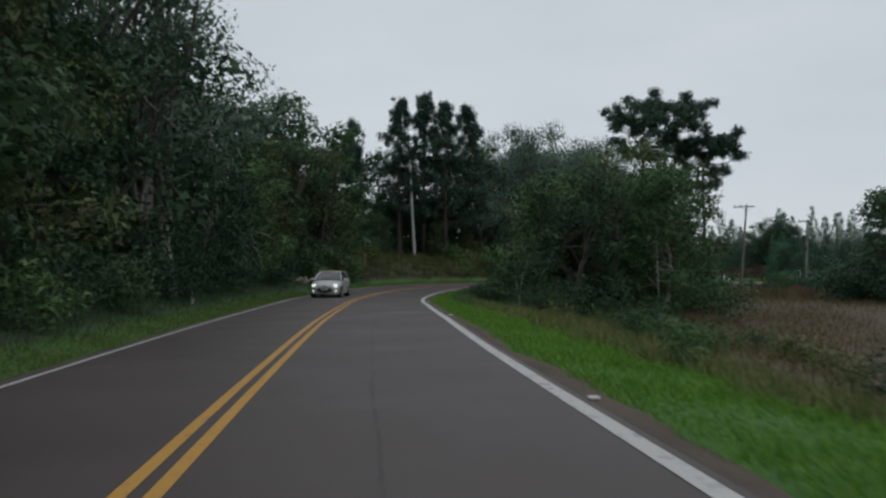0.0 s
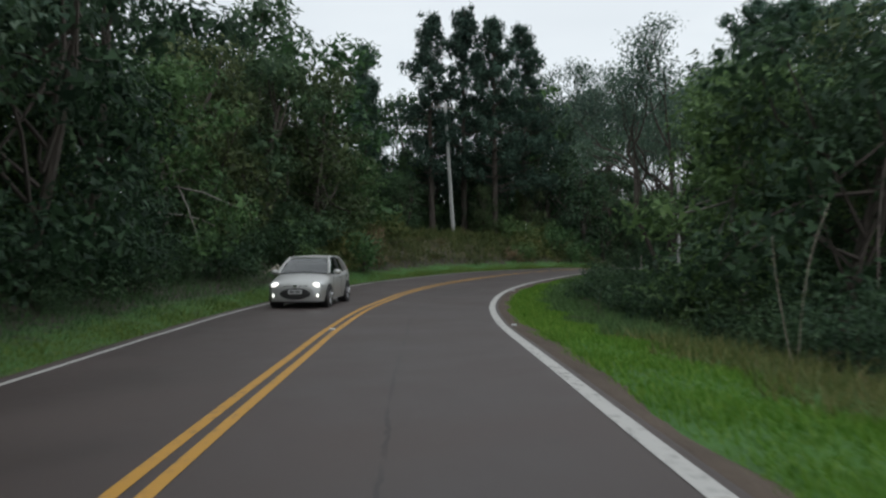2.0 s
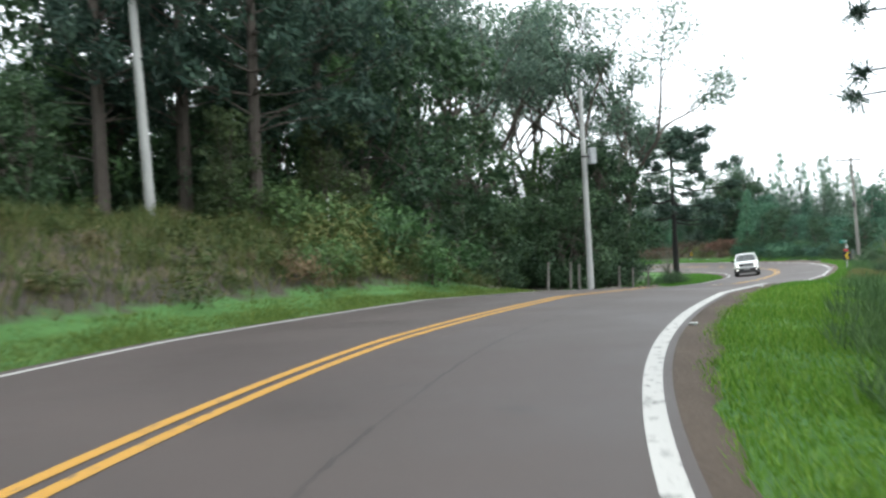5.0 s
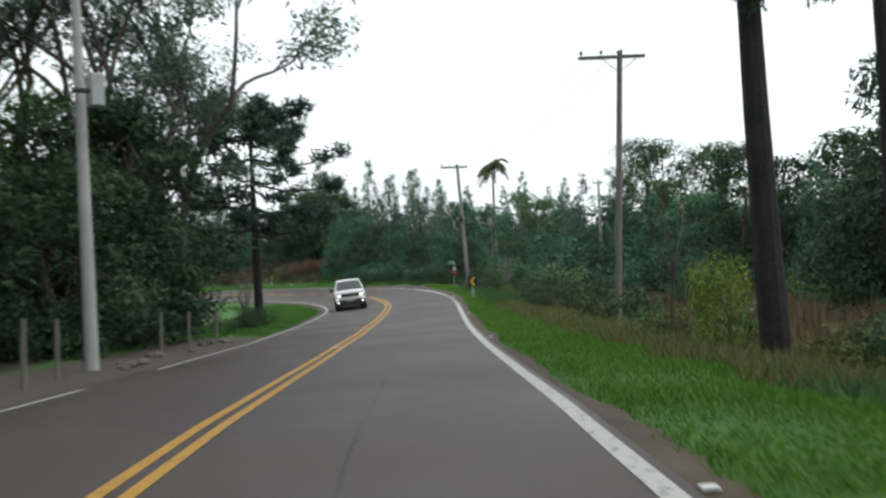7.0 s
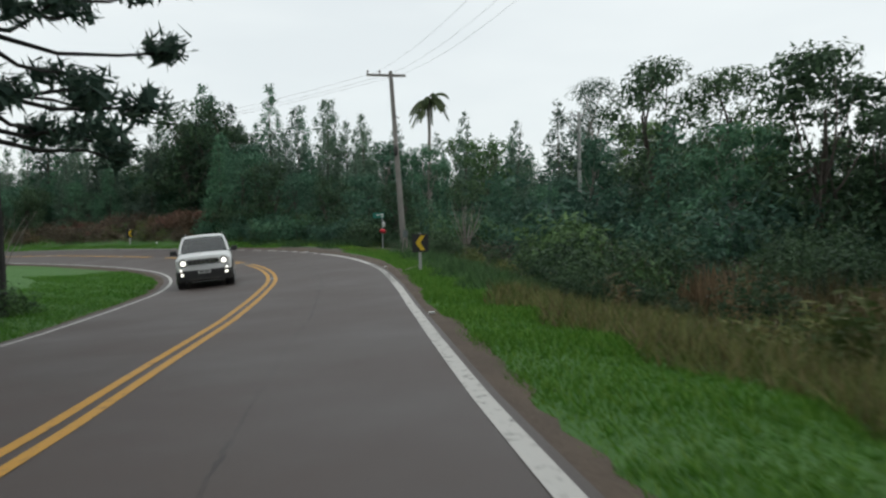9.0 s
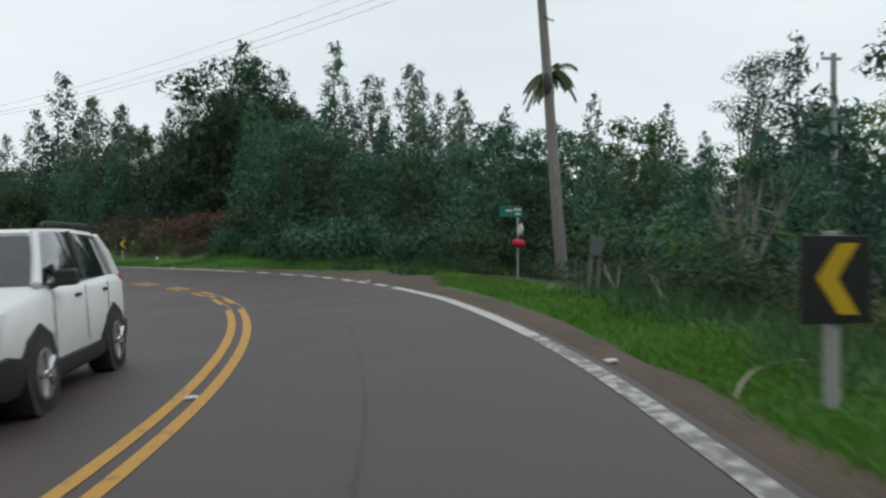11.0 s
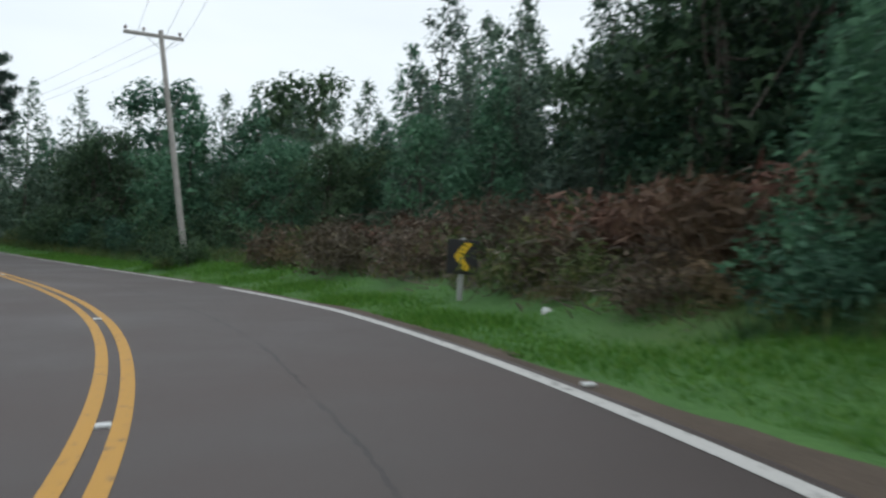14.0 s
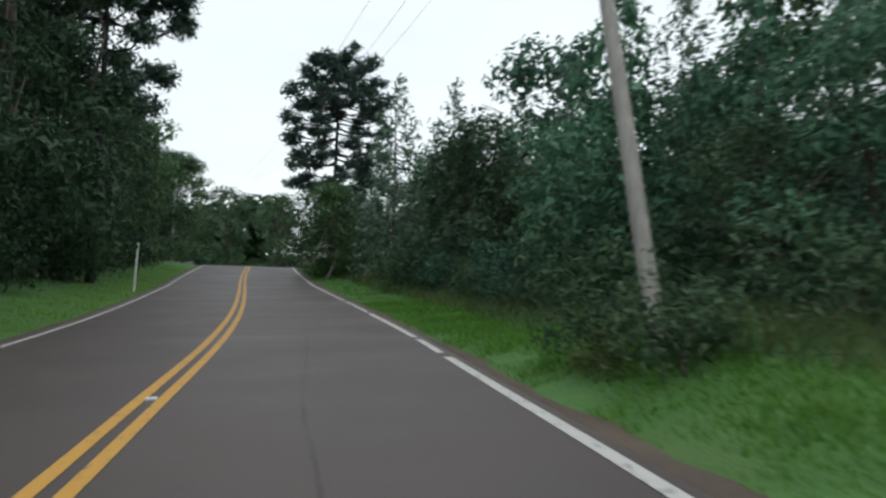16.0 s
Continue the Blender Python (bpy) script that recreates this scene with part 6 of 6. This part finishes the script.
def compact_suv(m):
    car = empty("suv_car", "boxy white compact off-roader with lit round headlights", "car", "", m)
    part("body", loft([(2.06, 0.76, 0.56, 0.96, 0.02), (2.03, 0.83, 0.5, 1.02, 0.03), (1.9, 0.87, 0.45, 1.05, 0.04), (1.3, 0.885, 0.42, 1.1, 0.04), (0.95, 0.885, 0.4, 1.12, 0.03), (0.2, 0.885, 0.4, 1.13, 0.0), (-1.2, 0.885, 0.4, 1.14, 0.0),
                      (-1.85, 0.87, 0.45, 1.14, 0.0), (-2.05, 0.82, 0.5, 1.1, 0.0)]), WHITE_CAR, car, "white painted body shell")
    part("cladding", loft([(2.1, 0.62, 0.3, 0.56, 0.0), (2.08, 0.8, 0.25, 0.6, 0.0), (1.95, 0.875, 0.23, 0.64, 0.0), (1.75, 0.893, 0.23, 0.6, 0.0), (1.6, 0.893, 0.22, 0.44, 0.0), (-1.6, 0.893, 0.22, 0.44, 0.0), (-1.9, 0.88, 0.26, 0.6, 0.0), (-2.1, 0.78, 0.32, 0.58, 0.0)]),
         BLACK_TRIM, car, "black plastic bumper and sill cladding")
    cabin(car, WHITE_CAR, 1.13, 1.69, (1.02, 0.5, -1.72, -1.98), (0.83, 0.67), True)
    for sg in (-1, 1):
        lamp = part("headlight", disc((sg * 0.64, 2.035, 0.85), 0.135, 0.06, "y", 24, 1.0), BLACK_TRIM, car, "round headlight in a black bezel, lit")
        part("bulb", disc((sg * 0.64, 2.07, 0.85), 0.085, 0.02, "y", 20, 1.0, 0.02), LIT, lamp)
        for z, r in ((0.63, 0.052), (0.48, 0.062)):
            fog = part("fog_lamp", disc((sg * (0.72 - 0.02 * (z < 0.5)), 2.06, z), r * 1.3, 0.07, "y", 16), BLACK_TRIM, car, "lit round auxiliary lamp")
            part("bulb", disc((sg * (0.72 - 0.02 * (z < 0.5)), 2.1, z), r * 0.8, 0.02, "y", 16, 1.0, 0.01), LIT, fog)
        mirror = part("wing_mirror", box(sg * 1.0 - 0.105, 0.7, 1.1, sg * 1.0 + 0.105, 0.86, 1.26, 0.035), BLACK_TRIM, car, "black wing mirror")
        part("stalk", tube([(sg * 0.84, 0.8, 1.1), (sg * 0.95, 0.78, 1.14)], [0.035, 0.03], 6), BLACK_TRIM, mirror)
        part("tail_lamp", box(sg * 0.72 - 0.1, -2.09, 0.9, sg * 0.72 + 0.1, -2.0, 1.1, 0.02), RED_LAMP, car)
        part("roof_rail", tube([(sg * 0.62, 0.25, 1.7), (sg * 0.62, 0.1, 1.745), (sg * 0.62, -1.4, 1.745), (sg * 0.62, -1.55, 1.68)], [0.018] * 4, 6), BLACK_TRIM, car)
        for y in (1.3, -1.27):
            # One black disc: the plastic flare, and the shaded recess inside it.
            part("wheel_arch", disc((sg * 0.765, y, 0.36), 0.44, 0.275, "x", 8), BLACK_TRIM, car, "black squared wheel arch")
            wheel(car, sg * 0.915, y, 0.345, 0.21)
    part("grille", box(-0.5, 2.045, 0.76, 0.5, 2.075, 0.95, 0.012), BLACK_TRIM, car, "black grille with seven upright slots")
    for k in range(7):
        x = -0.42 + 0.14 * k
        ring = [(x - 0.05, 2.08, 0.78), (x - 0.05, 2.08, 0.93), (x + 0.05, 2.08, 0.93), (x + 0.05, 2.08, 0.78), (x - 0.05, 2.08, 0.78)]
        part("grille_slot", tube(ring, [0.011] * 5, 5), CHROME, car)
    part("skid_plate", box(-0.5, 2.07, 0.26, 0.5, 2.115, 0.34, 0.02), DARK_IRON, car)
    part("aerial", tube([(0.3, -1.5, 1.7), (0.3, -1.62, 1.86)], [0.012, 0.006], 5), BLACK_TRIM, car)
    number_plate(car, 2.1, 0.55)
    door_lines(car, 0.886, (0.85, -0.2, -1.1), 0.48, 1.06)


hatchback(on_road(45.9, -2.02))
compact_suv(on_road(123.5, -2.1) @ Matrix.Scale(0.97, 4))


# ---- signs, posts and litter ----
SIGN_GREEN = simple("green_sign_enamel", (0.01, 0.16, 0.12), (0.016, 0.2, 0.15), 4, 0.5, bump=0.02)
RED_PLASTIC = simple("red_plastic", (0.5, 0.012, 0.03), (0.62, 0.02, 0.045), 4, 0.45, bump=0.03)
WHITE_PLASTIC = simple("white_plastic_film", (0.62, 0.63, 0.62), (0.78, 0.79, 0.78), 6, 0.45, bump=0.3)
GREY_BOARD = simple("grey_board", (0.08, 0.1, 0.1), (0.15, 0.17, 0.17), 3, 0.7, bump=0.2)
STICK_PALE = simple("pale_dead_wood", (0.3, 0.26, 0.21), (0.46, 0.41, 0.34), 2.5, 0.9, bump=0.4, fine=25)


def lump(seed, r, squash=(1, 1, 0.7), rough=0.2, rings=6, sides=9):
    """An uneven rounded lump."""
    rng = np.random.default_rng(seed)
    ph = rng.uniform(0, 6.28, 6)
    vs, fs = [(0, 0, -r * squash[2])], []
    for i in range(1, rings):
        a = math.pi * i / rings
        for k in range(sides):
            w = 2 * math.pi * k / sides
            q = r * (1 + rough * (math.sin(2 * w + ph[0]) * math.sin(a * 2 + ph[1]) + 0.6 * math.sin(3 * w + ph[2] + a)) + rough * 0.25 * rng.normal())
            vs.append((q * math.sin(a) * math.cos(w) * squash[0], q * math.sin(a) * math.sin(w) * squash[1], -q * math.cos(a) * squash[2]))
    vs.append((0, 0, r * squash[2]))
    for k in range(sides):
        j = (k + 1) % sides
        fs.append((0, 1 + j, 1 + k))
        for i in range(rings - 2):
            a, b = 1 + i * sides, 1 + (i + 1) * sides
            fs.append((a + k, a + j, b + j, b + k))
        fs.append((len(vs) - 1, 1 + (rings - 2) * sides + k, 1 + (rings - 2) * sides + j))
    return vs, fs


def name_sign():
    x, y = 50.45, 113.0
    z = land_z(x, y)
    ob = empty("street_sign", "small green street name sign on a thin post", "sign", "", pose(x, y, z, 0, 0, -38))
    h = 2.2 - z
    part("post", tube([(0, 0, -0.4), (0, 0, h + 0.14)], [0.028, 0.025], 8) + (1,), STEEL, ob, "thin grey steel post")
    plate = part("plate", box(-0.46, -0.045, h - 0.13, 0.1, -0.03, h + 0.13, 0.006), SIGN_GREEN, ob, "green enamel plate with white bars for writing")
    for a, b, c, d in ((-0.3, -0.14, 0.0, 0.05), (-0.1, 0.07, 0.02, 0.08), (-0.07, 0.06, -0.08, -0.03)):
        part("bar", box(a, -0.049, h + c, b, -0.0455, h + d), WHITE_PAINT, plate)
    bag = tagged(new("plastic_bag", mesh_of("plastic_bag", *lump(3, 0.1, (0.7, 0.6, 1.5), 0.3), WHITE_PLASTIC, True)), "knotted white plastic bag tied to the sign post", "bag")
    bag.matrix_basis = pose(x - 0.02, y - 0.1, 1.76, 8, 5, 30)
    for k, (dx, dz, r) in enumerate(((-0.06, 0.02, 0.1), (0.04, 0.0, 0.115))):
        part("lobe" if k else "body", join(tuple([(a + dx, b - 0.13, c + 1.42 - z + dz) for a, b, c in q] if n == 0 else q for n, q in enumerate(lump(11 + k, r, (1, 0.8, 0.95), 0.1, 7, 12)))) + (1,), RED_PLASTIC,
             RED, "shiny red plastic ball")


RED = empty("red_float", "bright red round plastic float hung on the sign post", "float", "", pose(50.45, 113.0, land_z(50.45, 113.0), 0, 0, -38))
name_sign()

# the grey board on two stakes at the verge's edge
board = empty("notice_board", "weathered grey board nailed to two leaning timber stakes", "board", "", pose(46.85, 108.05, land_z(46.85, 108.05), 0, 4, -35))
part("panel", box(-0.11, -0.03, 0.62, 0.11, -0.005, 0.92, 0.008), GREY_BOARD, board)
for x, top in ((-0.07, 0.98), (0.07, 0.86)):
    part("post", tube([(x, 0.03, -0.4), (x + 0.015, 0.03, top)], [0.042, 0.036], 7), TIMBER, board)


def marker(x, y, h, r, label, name="marker_post", cap=None):
    ob = empty(name, label, "post", "roadside posts", pose(x, y, land_z(x, y), 0, 2, 20))
    part("shaft", tube([(0, 0, -0.3), (0, 0, h)], [r, r * 0.9], 8), WHITE_PAINT if cap is None else TIMBER, ob)
    if cap is None:
        part("cap", tube([(0, 0, h), (0, 0, h + 0.02)], [r * 0.95, r * 0.5], 8), STEEL, ob)
        part("reflector", box(-r * 0.7, -r - 0.006, h - 0.25, r * 0.7, -r + 0.012, h - 0.1, 0.003), DARK_IRON, ob)
    return ob


marker(24.97, 175.0, 2.05, 0.045, "slim white delineator post at the road's edge", "delineator")
marker(-10.0, 32.4, 0.55, 0.06, "short white marker post under the trees")
marker(2.8, 79.4, 1.5, 0.04, "thin white marker post on the weedy bank")
for x, y, h in ((11.95, 83.8, 1.2), (13.8, 85.95, 1.25), (19.3, 92.6, 1.2), (21.2, 94.8, 1.15), (23.3, 97.0, 1.1), (14.9, 87.6, 1.2)):
    marker(x, y, h, 0.055, "weathered grey timber fence post beside the drive", "fence_post", 1)
for x, y, dx, h in ((3.9, 32.5, 0.5, 2.5), (4.15, 33.2, -0.35, 2.1)):
    z = land_z(x, y)
    tagged(new("dead_stem", mesh_of("dead_stem", *limb((x, y, z - 0.2), (x + dx, y, z + h), 0.01, 0.005, np.random.default_rng(4), 0.06, 5, 5), STICK_PALE)), "thin leaning pale dead stem in grass", "stick")
x, y = 51.5, 136.2
bag = tagged(new("plastic_bag", mesh_of("plastic_bag", *lump(8, 0.09, (1.2, 0.8, 0.75), 0.35), WHITE_PLASTIC, True)), "crumpled white plastic bag on the verge", "bag")
bag.matrix_basis = pose(x, y, land_z(x, y) + 0.055, 0, 0, 30)


stump = empty("tree_stump", "torn-up pale tree stump with broken roots on the verge", "stump", "", pose(-9.4, 56.2, land_z(-9.4, 56.2), 0, 0, 30))
part("body", tube([(0, 0, -0.15), (0.02, 0, 0.12), (0.05, 0.02, 0.32), (0.06, 0.03, 0.4)], [0.3, 0.22, 0.17, 0.1], 9) + (1,), BARK_PALE, stump)
for k in range(7):
    w = 0.9 * k
    part("root", tube([(0.15 * math.cos(w), 0.15 * math.sin(w), 0.16), (0.5 * math.cos(w), 0.5 * math.sin(w), 0.28 + 0.1 * (k % 3)), (0.85 * math.cos(w + 0.3), 0.85 * math.sin(w + 0.3), 0.05)], [0.07, 0.045, 0.02], 6), STICK_PALE, stump)


# stones along the inner verge of the left-hand bend
def stones():
    rng = np.random.default_rng(77)
    for k in range(26):
        s = rng.uniform(94, 106) if k < 20 else rng.uniform(108, 114)
        l = rng.normal(-5.0, 0.35) if k < 20 else rng.uniform(-8.0, -6.2)
        x, y = at_road(s, l)
        r = rng.uniform(0.07, 0.16)
        ob = tagged(new("stone", mesh_of("stone", *lump(100 + k, r, (1.2, 0.9, 0.65), 0.16), STONE)), "rough grey-brown field stone beside the road", "stone", "stones by the road")
        ob.matrix_basis = pose(float(x), float(y), land_z(float(x), float(y)) + 0.3 * r, 0, 0, rng.uniform(0, 360))


stones()


# raised road studs
def studs():
    first = None
    for s, l in [(v, 3.77) for v in (6.3, 22.2, 38, 52.3, 67.8, 80.2, 95.5, 109, 122.1, 134.9, 149.2)] + [(v, 0.0) for v in (37.8, 95.8, 122.2, 135.6, 149.2, 156.5, 170.7)]:
        m = on_road(s, l, False)
        m.translation.z += 0.002
        if first is None:
            first = empty("road_stud", "small white raised reflective road stud", "road stud", "road studs", m)
            part("body", box(-0.055, -0.045, -0.01, 0.055, 0.045, 0.02, 0.008), WHITE_PLASTIC, first)
            part("lens", box(-0.042, -0.05, 0.003, 0.042, -0.0455, 0.015), LAMP_GLASS, first)
        else:
            copy_thing(first, Matrix.Identity(4)).matrix_basis = m


studs()


def bent_stick(points, r, label, mat=STICK_PALE):
    v, f = tube(points, [r * (1 - 0.5 * k / (len(points) - 1)) for k in range(len(points))], 6)
    tagged(new("branch", mesh_of("branch", v, f, mat, True)), label, "stick")


p = []
for k in range(8):
    x, y = at_road(120.6 + 0.75 * math.sin(k * 0.33) + 0.02 * k, 4.2 + 0.16 * k)
    p.append((float(x), float(y), land_z(float(x), float(y)) + 0.035))
bent_stick(p, 0.014, "curved pale dead branch lying on the shoulder")
for s, l, turn, ln in ((127.0, 5.9, 0.4, 0.55), (127.2, 6.1, 1.3, 0.6), (126.8, 6.0, 2.2, 0.5), (125.5, 5.9, 0.8, 0.55), (125.3, 6.0, 2.6, 0.6)):
    x, y = (float(v) for v in at_road(s, l))
    z = land_z(x, y)
    bent_stick([(x, y, z - 0.05), (x + ln * 0.4 * math.cos(turn), y + ln * 0.4 * math.sin(turn), z + 0.35 * ln), (x + ln * 0.7 * math.cos(turn), y + ln * 0.7 * math.sin(turn), z + 0.8 * ln)], 0.011, "broken pale branch standing in the weeds")


def sticks(name, count, s0, s1, l0, l1, low, high, mat, seed, label, long=(0.4, 1.5)):
    """Cut branches in a tangle over the slope."""
    rng = np.random.default_rng(seed)
    bits = []
    for _ in range(count):
        s, l = rng.uniform(s0, s1), rng.uniform(l0, l1)
        x, y = (float(v) for v in at_road(s, l))
        z = land_z(x, y) + rng.uniform(low, high) * min(1, (l - l0) / 3 + 0.15)
        d = Vector((rng.normal(), rng.normal(), rng.normal() * 0.35)).normalized() * rng.uniform(*long) / 2
        c = Vector((x, y, z))
        bits.append(limb(c - d, c + d, rng.uniform(0.005, 0.016), 0.003, rng, 0.14, 3, 4))
    v, f = join(*bits)
    tagged(new(name, mesh_of(name, v, f, mat)), label, "brushwood", kind="stuff")


sticks("brushwood", 950, 150.5, 167.0, 5.45, 11.5, 0.0, 0.9, STICK, 5, "tangled grey-brown cut branches heaped on the slope", (0.25, 1.1))
sticks("brushwood", 170, 150.5, 167.0, 5.8, 11, 0.1, 1.0, STICK_PALE, 6, "pale broken twigs among the cut branches", (0.25, 0.8))
sticks("brushwood", 200, 38, 56, 5.6, 8.5, 0.0, 0.35, STICK, 9, "cut branches strewn below the verge in the bend")
sticks("brushwood", 260, 124, 131, 6.2, 11, 0.0, 0.9, STICK, 7, "dead twigs under the thicket by the pole")
sticks("brushwood", 160, 166, 200, 6.2, 8.5, 0.0, 0.6, STICK, 8, "dead twigs at the dark forest edge")


def cable(a, b, sag, label="thin sagging overhead wire between two poles"):
    a, b = Vector(a), Vector(b)
    pts = [a.lerp(b, k / 12) - Vector((0, 0, 4 * sag * (k / 12) * (1 - k / 12))) for k in range(13)]
    tagged(new("overhead_wire", mesh_of("overhead_wire", *tube(pts, [0.005] * 13, 4), WIRE)), label, "wire", "overhead wires")


for o in (-0.9, 0.0, 0.6):
    cable((33.15 + o * 0.73, 86.2 - o * 0.68, 9.2), (51.6 + o * 0.8, 113.4 - o * 0.56, 9.3), 0.9)
    cable((51.6 + o * 0.8, 113.4 - o * 0.56, 9.3), (44.05 + o, 155.7 + o * 0.1, 8.4), 1.0)
    cable((44.05 + o, 155.7 + o * 0.1, 8.4), (10.0 + o, 214.0, 8.4), 1.2)
